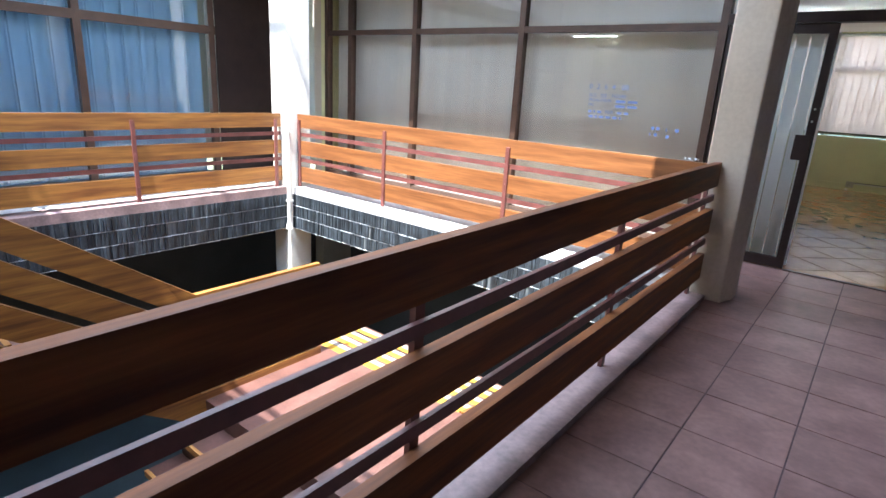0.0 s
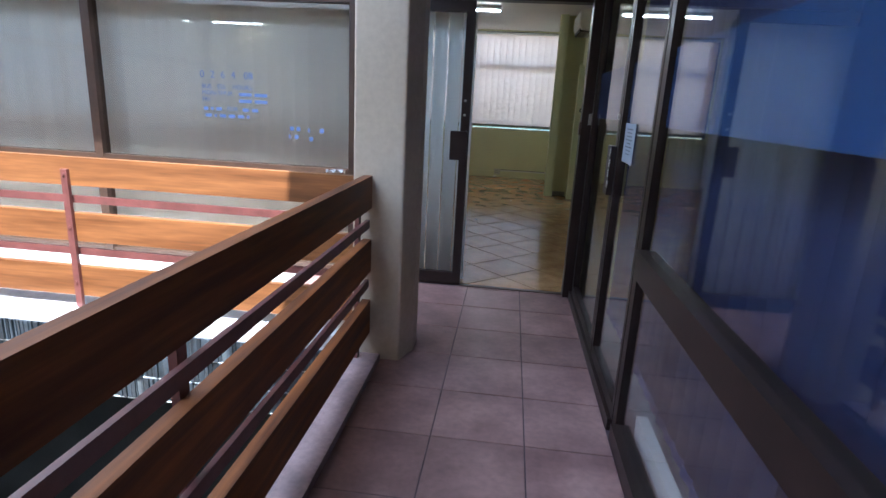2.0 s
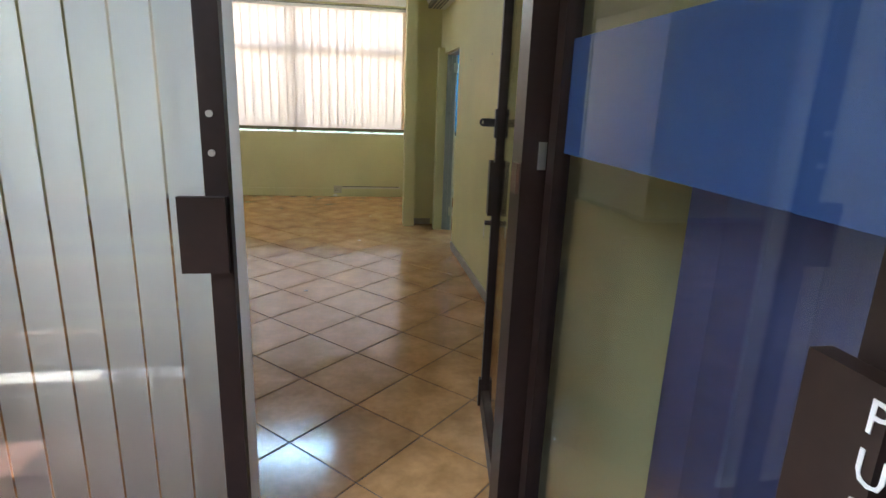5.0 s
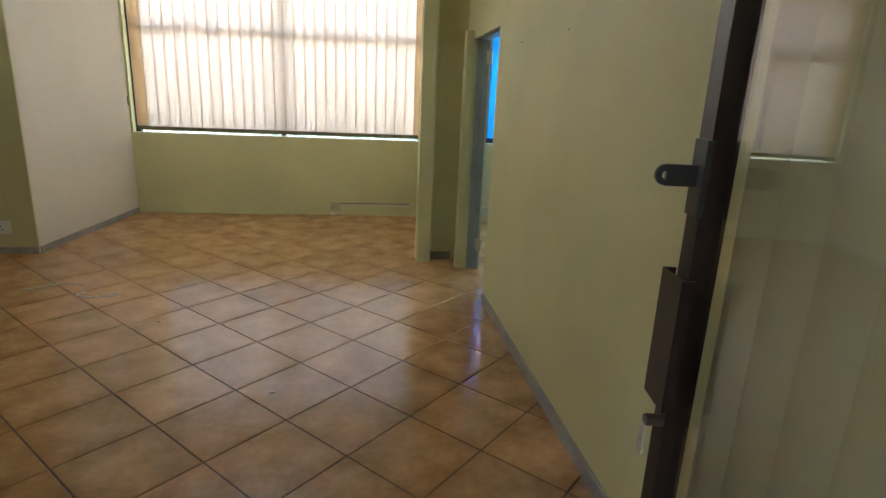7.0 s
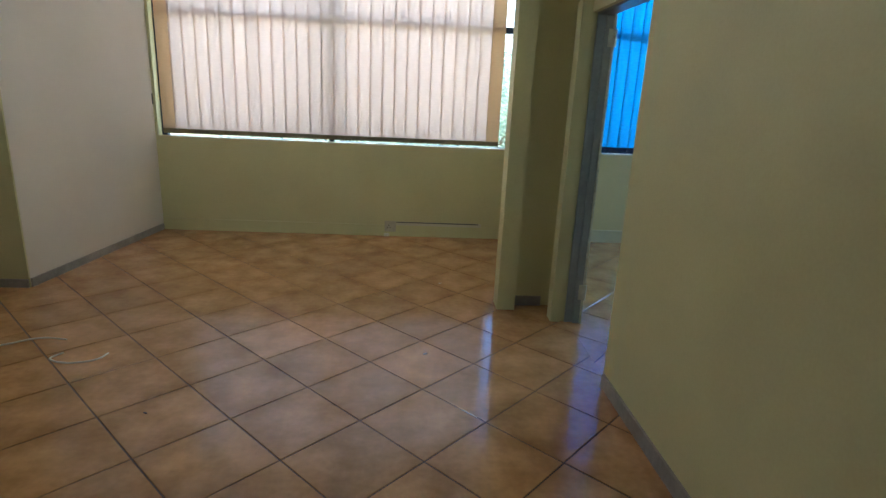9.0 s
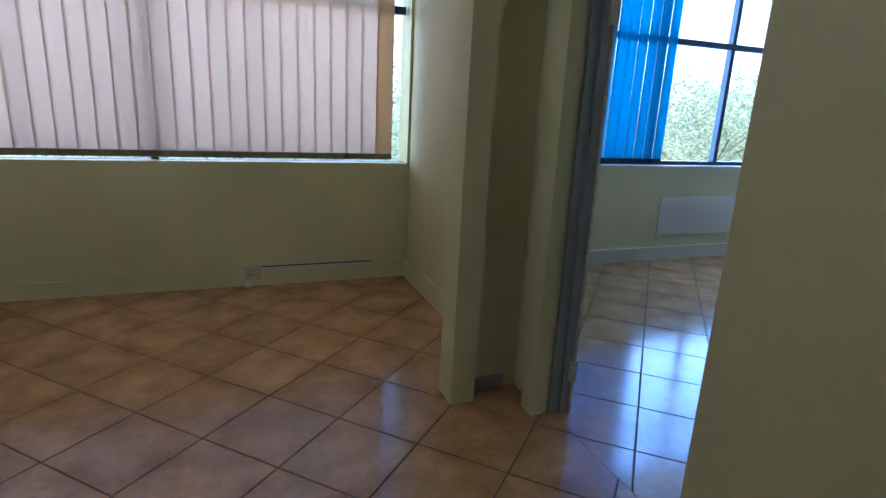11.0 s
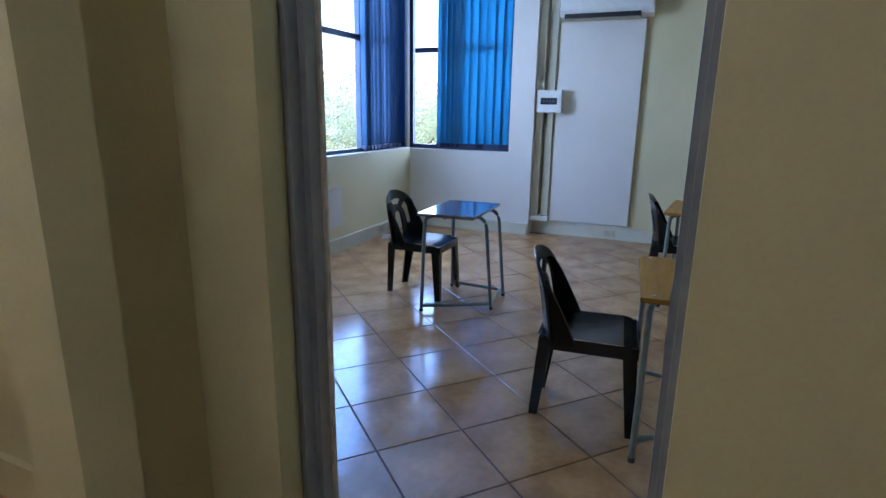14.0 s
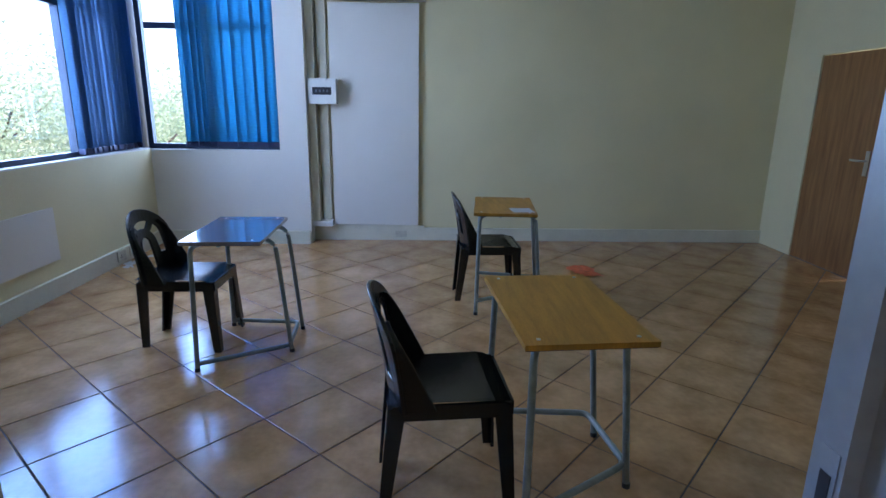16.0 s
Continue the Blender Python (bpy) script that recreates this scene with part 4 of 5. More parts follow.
for i in range(8):
    y, z = -3.60 - i * 0.27, LZ - 0.17 - i * 0.17
    st = part("tread", bevelled(boxes((-3.2, -1.6, y - 0.27, y, z - 0.045, z)), 0.006), STAIR_PINK, stairs)
    part("nosing", bevelled(boxes((-3.2, -1.6, y - 0.30, y - 0.272, z - 0.05, z + 0.003)), 0.006), STAIR_WOOD, st, "honey timber nosing")
    part("riser", boxes((-3.2, -1.6, y + 0.002, y + 0.02, z - 0.04, z + 0.165)), STAIR_PINK, st)


def sloping(bm, a, b, t, z0, z1):
    """A board of thickness t between two plan points, its height following the slope."""
    a, b = Vector(a), Vector(b)
    d = Vector((b.x - a.x, b.y - a.y, 0)).normalized()
    s = Vector((-d.y, d.x, 0)) * t / 2
    v = [bm.verts.new(p + q + Vector((0, 0, z))) for p in (a, b) for q in (-s, s) for z in (z0, z1)]
    for q in ((0, 1, 3, 2), (4, 6, 7, 5), (0, 4, 5, 1), (2, 3, 7, 6), (0, 2, 6, 4), (1, 5, 7, 3)):
        bm.faces.new([v[i] for i in q])
    return bm


for z0, z1 in ((0.74, 0.96), (0.44, 0.67), (0.13, 0.37), (-0.24, 0.07)):
    part("sloping_board", bevelled(sloping(bmesh.new(), (-3.3, -5.45, 0.0), (-3.3, -3.62, LZ), 0.05, z0, z1), 0.006), RAIL_Y, stairs)
    part("landing_board", bevelled(boxes((-3.325, -3.275, -3.62, -2.37, LZ + z0, LZ + z1)), 0.006), RAIL_Y, stairs)
for x in (-4.23, -1.57):
    part("stringer", bevelled(sloping(bmesh.new(), (x, -2.25, LZ), (x, -1.33, LZ - 0.23), 0.05, -0.25, 0.02), 0.006), RAIL_Y, stairs)

# ================================================================ DOORWAY BETWEEN THE ROOMS
dway = tagged(new("door_frame_inner"), "grey pressed-steel door frame, its door taken off", "door frame", "", "structure")


def jamb(y_face, sgn, nm="jamb"):
    """A pressed-steel jamb: face, stop and returns; sgn points from the jamb into the opening."""
    def yy(a, b):
        lo, hi = y_face + sgn * a, y_face + sgn * b
        return min(lo, hi), max(lo, hi)
    j = part(nm, bevelled(boxes((1.600, 1.692, *yy(-0.008, 0.004), 0, DH)), 0.002, 1), GREY_FRAME, dway)
    part("rebate_face", bevelled(boxes((1.650, 1.692, *yy(0.004, 0.022), 0, DH - 0.02)), 0.003, 1), GREY_FRAME, j)
    part("bead", bevelled(boxes((1.600, 1.610, *yy(0.004, 0.009), 0, DH - 0.01)), 0.002, 1), GREY_FRAME, j)
    return j


far_jamb = jamb(D1 - 0.008, -1)
near_jamb = jamb(D0 + 0.004, 1)
part("head", bevelled(boxes((1.600, 1.692, D0 + 0.012, D1 - 0.012, DH - 0.012, DH + 0.004)), 0.002, 1), GREY_FRAME, dway)
part("architrave", bevelled(boxes((1.505, 1.568, D1 - 0.012, D1 + 0.09, 0, DH + 0.06)), 0.004, 1), WALL_GREEN, dway, "cream-green painted architrave")
part("architrave", bevelled(boxes((1.693, 1.706, D1 - 0.038, D1 + 0.05, 0, DH + 0.04)), 0.003, 1), HINGE, dway, "cream painted return of the frame")
for z in (0.22, 1.80):
    hng = part("hinge", bevelled(boxes((1.668, 1.706, D1 - 0.040, D1 - 0.0305, z - 0.05, z + 0.05)), 0.002, 1), HINGE, dway, "pale painted hinge leaf")
    part("knuckle", cyl(bmesh.new(), (1.709, D1 - 0.036, z), 0.008, 0.10, "z", 10), HINGE, hng)
part("strike_plate", boxes((1.656, 1.680, D0 + 0.0262, D0 + 0.0272, 0.90, 1.06)), GREY_FRAME, near_jamb, "grey painted strike plate")
part("strike_hole", boxes((1.661, 1.675, D0 + 0.0275, D0 + 0.0282, 0.925, 0.965)), BLACK, near_jamb)
part("strike_hole", boxes((1.661, 1.675, D0 + 0.0275, D0 + 0.0282, 0.985, 1.035)), BLACK, near_jamb)

# ================================================================ FRONT ROOM FITTINGS
def wall_socket(m, label, aged=False, holes=3):
    s = thing("wall_socket", m, label, "socket")
    part("faceplate", bevelled(boxes((-0.058, 0.058, -0.014, 0.0, -0.055, 0.055)), 0.005), OLD_PLASTIC if aged else WHITE_PLASTIC, s)
    for i in range(holes):
        a = math.radians(90 + i * 120)
        part("hole", cyl(bmesh.new(), (-0.015 + 0.016 * math.cos(a), -0.0145, 0.016 * math.sin(a) - 0.005), 0.006, 0.003, "y", 10), BLACK, s)
    part("switch", bevelled(boxes((0.02, 0.042, -0.019, -0.0142, -0.012, 0.018)), 0.002), OLD_PLASTIC if aged else WHITE_PLASTIC, s)
    return s


wall_socket(pose(-2.36, 5.044, 0.233), "white three-pin wall socket above the skirting")
sock = wall_socket(pose(0.353, WY - 0.019, 0.105), "aged cream wall socket set in the skirting", True)
tr = thing("cable_trunking", pose(0, 0, 0), "slim painted cable trunking beside the socket", "trunking")
part("channel", bevelled(boxes((0.415, 1.30, WY - 0.016, WY - 0.001, 0.116, 0.152)), 0.003), TRUNK, tr)
part("lid_gap", boxes((0.415, 1.27, WY - 0.0185, WY - 0.0165, 0.143, 0.1525)), BLACK, tr)
part("plug_stub", bevelled(boxes((0.29, 0.34, WY - 0.06, WY - 0.02, 0.005, 0.03)), 0.004), WHITE_PLASTIC, tr)
hk = thing("window_catch", pose(-1.925, WY - 0.004, 1.28), "small black window catch", "catch")
part("catch", bevelled(boxes((-0.03, -0.015, -0.012, 0.0, -0.05, 0.05)), 0.003), BLACK, hk)


def air_conditioner(m, w, label):
    """A split-unit air conditioner; local +y points at the wall, the front is at -y."""
    a = thing("air_conditioner", m, label, "air conditioner")
    bm = bmesh.new()
    prof = [(-0.0, 0.0), (-0.17, 0.02), (-0.20, 0.07), (-0.205, 0.24), (-0.17, 0.275), (0.0, 0.28)]
    v = [[bm.verts.new((x, y, z)) for y, z in prof] for x in (-w / 2, w / 2)]
    n_ = len(prof)
    for i in range(n_):
        bm.faces.new((v[0][i], v[0][(i + 1) % n_], v[1][(i + 1) % n_], v[1][i]))
    bm.faces.new(v[0])
    bm.faces.new(v[1][::-1])
    body = part("body", bevelled(bm, 0.008, 2), WHITE_PLASTIC, a)
    part("air_outlet", boxes((-w / 2 + 0.05, w / 2 - 0.12, -0.190, -0.06, -0.003, 0.040)), BLACK, body)
    for i in range(3):
        part("louvre", boxes((-w / 2 + 0.05, w / 2 - 0.12, -0.16 + i * 0.035, -0.152 + i * 0.035, -0.010, -0.002)), OLD_PLASTIC, body)
    part("front_panel", bevelled(boxes((-w / 2 + 0.02, w / 2 - 0.02, -0.212, -0.206, 0.08, 0.24)), 0.003), WHITE_PLASTIC, body)
    return a


air_conditioner(pose(RX - 0.002, 4.30, 2.39, 0, 0, -90), 0.8, "white split air conditioner high on the wall")
air_conditioner(pose(EX2 - 0.002, 4.67, 2.32, 0, 0, -90), 0.92, "white split air conditioner above a boarded recess")


def batten_light(m, label):
    b = thing("ceiling_light", m, label, "light")
    part("housing", bevelled(boxes((-0.6, 0.6, -0.04, 0.04, -0.05, 0.0)), 0.006), WHITE_PLASTIC, b)
    part("tube", cyl(bmesh.new(), (0, 0, -0.065), 0.013, 1.16, "x", 12), TUBE_LIGHT, b)
    for x in (-0.59, 0.59):
        part("lamp_holder", bevelled(boxes((x - 0.012, x + 0.012, -0.018, 0.018, -0.085, -0.05)), 0.003), WHITE_PLASTIC, b)
    return b


batten_light(pose(-0.30, 4.3, H), "lit fluorescent batten on the ceiling")
batten_light(pose(-5.65, -8.45, 2.9), "lit fluorescent batten over the far walkway")

scrap = thing("paper_scrap", pose(-0.37, -1.20, 0.956, 0, 0, 25), "crumpled pale paper scrap caught on the railing", "paper")
bm = bmesh.new()
bmesh.ops.create_grid(bm, x_segments=8, y_segments=6, size=1)
for v in bm.verts:
    a, b = v.co.x, v.co.y
    v.co = (0.05 * a, 0.022 * b + 0.006 * math.sin(6 * a), 0.010 + 0.016 * abs(math.sin(4 * a + 2 * b)) + 0.006 * math.cos(7 * b))
part("sheet", bm, PAPER, scrap)

# loose bits on the floor
for x, y, r, way in ((-1.54, 4.16, 14, ((-0.20, -0.03), (-0.10, 0.0), (-0.02, 0.045), (0.06, 0.05), (0.17, 0.0))),
                     (-1.215, 3.93, -4, ((-0.09, 0.10), (-0.125, 0.03), (-0.06, -0.005), (0.02, -0.01), (0.10, 0.02), (0.135, 0.06), (0.14, 0.12)))):
    c = thing("cable_offcut", pose(x, y, 0, 0, 0, r), "short white cable offcut lying on the floor", "cable", "cable offcuts")
    part("sheath", tube_path(bmesh.new(), [(a, b, 0.0045) for a, b in way], 0.0045, 8, 0.03), CABLE, c)
for x, y, k, m_ in ((0.227, 2.527, 0.014, OLD_PLASTIC), (-0.617, 3.465, 0.009, BLACK), (0.65, 4.1, 0.012, WHITE_PLASTIC), (0.80, 5.35, 0.010, OLD_PLASTIC)):
    p = thing("floor_crumb", pose(x, y, 0, 0, 0, 40 * x), "tiny crumb of debris on the tiles", "debris", "floor crumbs")
    part("crumb", bevelled(boxes((-k, k, -k / 3, k / 3, 0, k / 3)), 0.001, 1), m_, p)
for z, y in ((1.79, 3.2), (1.78, 2.45)):
    p = thing("wall_screw", pose(RX, y, z), "small screw fixed in the plain wall", "screw", "wall screws")
    part("head", cyl(bmesh.new(), (-0.004, 0, 0), 0.0035, 0.008, "x", 10), SKIRT, p)

# ================================================================ BACK ROOM FITTINGS
pan = thing("wall_panel", pose(0, 0, 0), "flat white painted cover panel on the wall", "panel")
part("panel", bevelled(boxes((4.165, 5.17, WY - 0.014, WY, 0.25, 0.63)), 0.003), WALL_WHITE, pan)
board = thing("boarded_door", pose(0, 0, 0), "tall white painted board covering a former doorway", "panel")
part("board", bevelled(boxes((EX2 - 0.045, EX2, 4.28, 5.14, 0.165, 2.30)), 0.005), WALL_WHITE, board)
part("bottom_batten", bevelled(boxes((EX2 - 0.035, EX2, 4.22, 5.34, 0.132, 0.16)), 0.003), TRUNK, board)
duct = thing("vertical_trunking", pose(0, 0, 0), "cream painted cable trunking from skirting to ceiling", "trunking")
part("channel", bevelled(boxes((EX2 - 0.05, EX2, 5.17, 5.25, 0.20, H)), 0.004), TRUNK, duct)
part("side_channel", bevelled(boxes((EX2 - 0.11, EX2 - 0.0, 5.275, 5.348, 0.20, H)), 0.004), TRUNK, duct)
part("elbow", bevelled(boxes((EX2 - 0.14, EX2, 5.15, 5.348, 0.165, 0.215)), 0.004), WHITE_PLASTIC, duct)
dbox = thing("distribution_box", pose(EX2 - 0.10, 5.20, 1.49), "white distribution box with black breaker switches", "electrical box")
part("case", bevelled(boxes((-0.07, 0.05, -0.135, 0.135, -0.12, 0.115)), 0.008), WHITE_PLASTIC, dbox)
win = part("breaker_window", bevelled(boxes((-0.073, -0.069, -0.09, 0.09, -0.035, 0.035)), 0.002, 1), BLACK, dbox, "black breaker window")
for k in range(4):
    part("breaker_switch", boxes((-0.082, -0.073, 0.045 - k * 0.035, 0.06 - k * 0.035, -0.012, 0.012)), INK, win)
wall_socket(pose(EX2 - 0.031, 4.46, 0.065, 0, 0, 90) @ Matrix.Diagonal((1, 1, 0.6, 1)), "aged socket set in the skirting trunking", True)
for x in (5.9, 6.1):
    wall_socket(pose(x, WY - 0.031, 0.075) @ Matrix.Diagonal((1, 1, 0.8, 1)), "aged socket set in the skirting trunking", True)
for x, y, r, k in ((5.86, 6.74, 20, 1.0), (6.12, 6.70, -35, 0.8), (6.33, 6.66, 60, 0.6)):
    sc = thing("rag", pose(x, y, 0, 0, 0, r), "small dark crumpled rag on the floor by the skirting", "rag", "rags by the skirting")
    bm = bmesh.new()
    bmesh.ops.create_grid(bm, x_segments=10, y_segments=6, size=1)
    for v in bm.verts:
        a, b = v.co.x, v.co.y
        v.co = (0.10 * k * a * (1 + 0.2 * math.sin(5 * b)), 0.04 * k * b * (1 + 0.3 * math.sin(4 * a)), 0.005 + 0.014 * k * (0.5 + 0.5 * math.sin(8 * a + 3 * b) * math.cos(5 * b)))
    part("cloth", bm, SKIRT, sc, smooth=True)
dr = thing("door_5", pose(0, 0, 0), "closed brown veneered flush door with lever handle", "door", kind="structure")
part("leaf", bevelled(boxes((5.57, 6.365, SY - 0.05, SY - 0.008, 0.006, 1.845)), 0.003), DOOR_WOOD, dr)
hd = part("lever_plate", bevelled(boxes((5.615, 5.655, SY - 0.008, SY, 0.86, 1.06)), 0.003), SCREW, dr, "steel lever handle plate")
part("lever", tube_path(bmesh.new(), [(5.635, SY, 0.98), (5.635, SY + 0.045, 0.98), (5.755, SY + 0.045, 0.98)], 0.009, 10, 0.02), SCREW, hd)
cl = thing("orange_cloth", pose(5.74, 2.84, 0, 0, 0, 12), "crumpled orange cloth on the floor", "cloth")
bm = bmesh.new()
bmesh.ops.create_grid(bm, x_segments=14, y_segments=8, size=1)
for v in bm.verts:
    x, y = v.co.x, v.co.y
    k = 1 - 0.15 * math.sin(5 * x + 2 * y)
    v.co = (0.16 * x * k, 0.10 * y * (1 + 0.2 * math.sin(4 * x)), 0.006 + 0.012 * (0.5 + 0.5 * math.sin(9 * x) * math.cos(7 * y)))
part("cloth", bm, ORANGE, cl, smooth=True)


# ---------------------------------------------------------------- chairs
def moulded_chair():
    """An armless moulded plastic chair; the seat faces local -y, the floor is at z = 0."""
    c = thing("plastic_chair", Matrix.Identity(4), "black moulded plastic armless chair", "chair", "moulded chairs")
    sh = 0.42
    # seat: a dished slab with rounded corners and a rolled edge
    bm = bmesh.new()
    nx, ny = 12, 12
    top = []
    for j in range(ny + 1):
        row = []
        v = j / ny
        for i in range(nx + 1):
            u = i / nx * 2 - 1
            half = 0.182 + 0.012 * (1 - v)
            y = -0.225 + 0.435 * v
            x = u * half
            if v < 0.12:
                y += 0.02 * u * u * (1 - v / 0.12)
            z = sh - 0.012 * (1 - u * u) * math.sin(math.pi * v) - 0.02 * max(0, 0.12 - v) / 0.12
            row.append(bm.verts.new((x, y, z)))
        top.append(row)
    for j in range(ny):
        for i in range(nx):
            bm.faces.new((top[j][i], top[j][i + 1], top[j + 1][i + 1], top[j + 1][i]))
    bmesh.ops.solidify(bm, geom=bm.faces[:], thickness=0.012)
    seat = part("seat", bm, BLACK_PLASTIC, c, smooth=True)
    part("seat_apron", bevelled(boxes((-0.175, 0.175, -0.220, -0.210, sh - 0.065, sh - 0.012), (-0.187, -0.175, -0.210, 0.19, sh - 0.065, sh - 0.010),
                                      (0.175, 0.187, -0.210, 0.19, sh - 0.065, sh - 0.010), (-0.175, 0.175, 0.185, 0.195, sh - 0.065, sh - 0.010)), 0.004), BLACK_PLASTIC, seat)
    # legs: angle-section, tapered and splayed
    for sx, sy in ((-1, -1), (1, -1), (-1, 1), (1, 1)):
        bm = bmesh.new()
        x0, y0 = sx * 0.186, sy * (0.213 if sy < 0 else 0.205)
        x1, y1 = sx * (0.207 if sy < 0 else 0.140), (-0.234 if sy < 0 else 0.238)
        def ring(x, y, w, t, z):
            pts = [(0, 0), (-sx * w, 0), (-sx * w, -sy * t), (-sx * t, -sy * t), (-sx * t, -sy * w), (0, -sy * w)]
            return [bm.verts.new((x + a, y + b, z)) for a, b in pts]
        rings = [ring(x0 + (x1 - x0) * k, y0 + (y1 - y0) * k, 0.062 - 0.022 * k, 0.012, (sh - 0.02) * (1 - k)) for k in (0, 0.5, 1)]
        for a, b in zip(rings, rings[1:]):
            for i in range(6):
                bm.faces.new((a[i], a[(i + 1) % 6], b[(i + 1) % 6], b[i]))
        bm.faces.new(rings[0])
        bm.faces.new(rings[-1][::-1])
        part("leg", bevelled(bm, 0.003, 1), BLACK_PLASTIC, c)

    # back: arched frame, a splat that widens to the seat, and a cross piece, curved backwards
    def back(u, z):
        z = sh + 0.93 * (z - sh)
        k = (z - sh) / 0.40
        return Vector((u, 0.152 + 0.045 * k + 0.03 * k * k + 0.040 * (1 - (u / 0.2) ** 2), z))

    def strip(name_, centre, half, steps=14, thick=0.014):
        bm = bmesh.new()
        fr, bk = [], []
        for i in range(steps + 1):
            t = i / steps
            (u, z), w = centre(t), half(t)
            (u2, z2), (u1, z1) = centre(min(1, t + 0.02)), centre(max(0, t - 0.02))
            d = Vector((u2 - u1, z2 - z1)).normalized()
            nrm = Vector((-d.y, d.x))
            for lst, off in ((fr, 0.0), (bk, thick)):
                lst.append([bm.verts.new(back(u + nrm.x * s * w, z + nrm.y * s * w) + Vector((0, off, 0))) for s in (-1, 1)])
        for a, b, p, q in zip(fr, fr[1:], bk, bk[1:]):
            bm.faces.new((a[0], a[1], b[1], b[0]))
            bm.faces.new((p[0], q[0], q[1], p[1]))
            bm.faces.new((a[0], b[0], q[0], p[0]))
            bm.faces.new((a[1], p[1], q[1], b[1]))
        bm.faces.new((fr[0][0], bk[0][0], bk[0][1], fr[0][1]))
        bm.faces.new((fr[-1][0], fr[-1][1], bk[-1][1], bk[-1][0]))
        bmesh.ops.recalc_face_normals(bm, faces=bm.faces)
        return part(name_, bevelled(bm, 0.003, 1, 50), BLACK_PLASTIC, c)

    def arch(t):
        if t < 0.3:
            k = t / 0.3
            return (-0.195 + 0.012 * k, sh - 0.03 + 0.24 * k)
        if t > 0.7:
            k = (1 - t) / 0.3
            return (0.195 - 0.012 * k, sh - 0.03 + 0.24 * k)
        a = math.pi * (1 - (t - 0.3) / 0.4)
        return (0.183 * math.cos(a), sh + 0.21 + 0.135 * math.sin(a))

    strip("back_frame", arch, lambda t: 0.024 + 0.012 * abs(math.sin(math.pi * t)), 40)
    def hoop(t):
        if t < 0.36:
            k = t / 0.36
            return (-0.098 + 0.022 * k, sh - 0.03 + 0.19 * k)
        if t > 0.64:
            k = (1 - t) / 0.36
            return (0.098 - 0.022 * k, sh - 0.03 + 0.19 * k)
        a = math.pi * (1 - (t - 0.36) / 0.28)
        return (0.076 * math.cos(a), sh + 0.16 + 0.075 * math.sin(a))

    strip("inner_hoop", hoop, lambda t: 0.040 - 0.012 * math.sin(math.pi * t), 36)
    # side wings: the back wraps forward and runs down to the seat
    for q in (-1, 1):
        bm = bmesh.new()
        rows = []
        for i in range(13):
            z = -0.03 + 0.325 * i / 12
            rear = back(q * 0.19, sh + z).y
            fore = rear - 0.004 - 0.108 * (1 - i / 12)
            lean = 0.010 * (1 - i / 12)
            x = 0.176 if z < 0.21 else 0.183 * math.sqrt(1 - ((z - 0.21) / 0.135) ** 2) - 0.007
            rows.append([bm.verts.new((q * (x + o), yy, sh + 0.93 * z)) for o, yy in ((lean, fore), (lean + 0.013, fore), (0.021, rear + 0.012), (0.006, rear + 0.012))])
        for a, b in zip(rows, rows[1:]):
            for i in range(4):
                bm.faces.new((a[i], a[(i + 1) % 4], b[(i + 1) % 4], b[i]))
        bm.faces.new(rows[0])
        bm.faces.new(rows[-1][::-1])
        bmesh.ops.recalc_face_normals(bm, faces=bm.faces)
        part("side_wing", bevelled(bm, 0.003, 1, 50), BLACK_PLASTIC, c)
    for q in (-1, 1):
        strip("connector", lambda t, q=q: (q * (0.045 + 0.075 * t), sh + 0.235 + 0.075 * t), lambda t: 0.020, 6)
        strip("side_bridge", lambda t, q=q: (q * (0.085 + 0.095 * t), sh + 0.03), lambda t: 0.06, 6)
    return c


def school_desk(top_mat, label, w=0.65, d=0.42, h=0.70, dark=False):
    """A single school desk on a bent-tube frame; local x along the top, the sitter at local +y."""
    k = thing("school_desk", Matrix.Identity(4), label, "desk", "school desks")
    t = part("desktop", bevelled(boxes((-w / 2, w / 2, -d / 2, d / 2, h - 0.018, h)), 0.003, 2), top_mat, k)
    part("top_edge", boxes((-w / 2 + 0.004, w / 2 - 0.004, -d / 2 + 0.004, d / 2 - 0.004, h - 0.0215, h - 0.0185)), DESK_EDGE, t)
    if dark:
        part("pen_groove", boxes((w / 2 - 0.075, w / 2 - 0.066, -d / 2 + 0.01, d / 2 - 0.01, h + 0.0003, h + 0.0012)), DESK_EDGE, t)
    for x in (-w / 2 + 0.04, w / 2 - 0.04):
        for y in (-d / 2 + 0.05, d / 2 - 0.05):
            part("screw", cyl(bmesh.new(), (x, y, h + 0.001), 0.007, 0.003, "z", 10), SCREW, t)
    return k


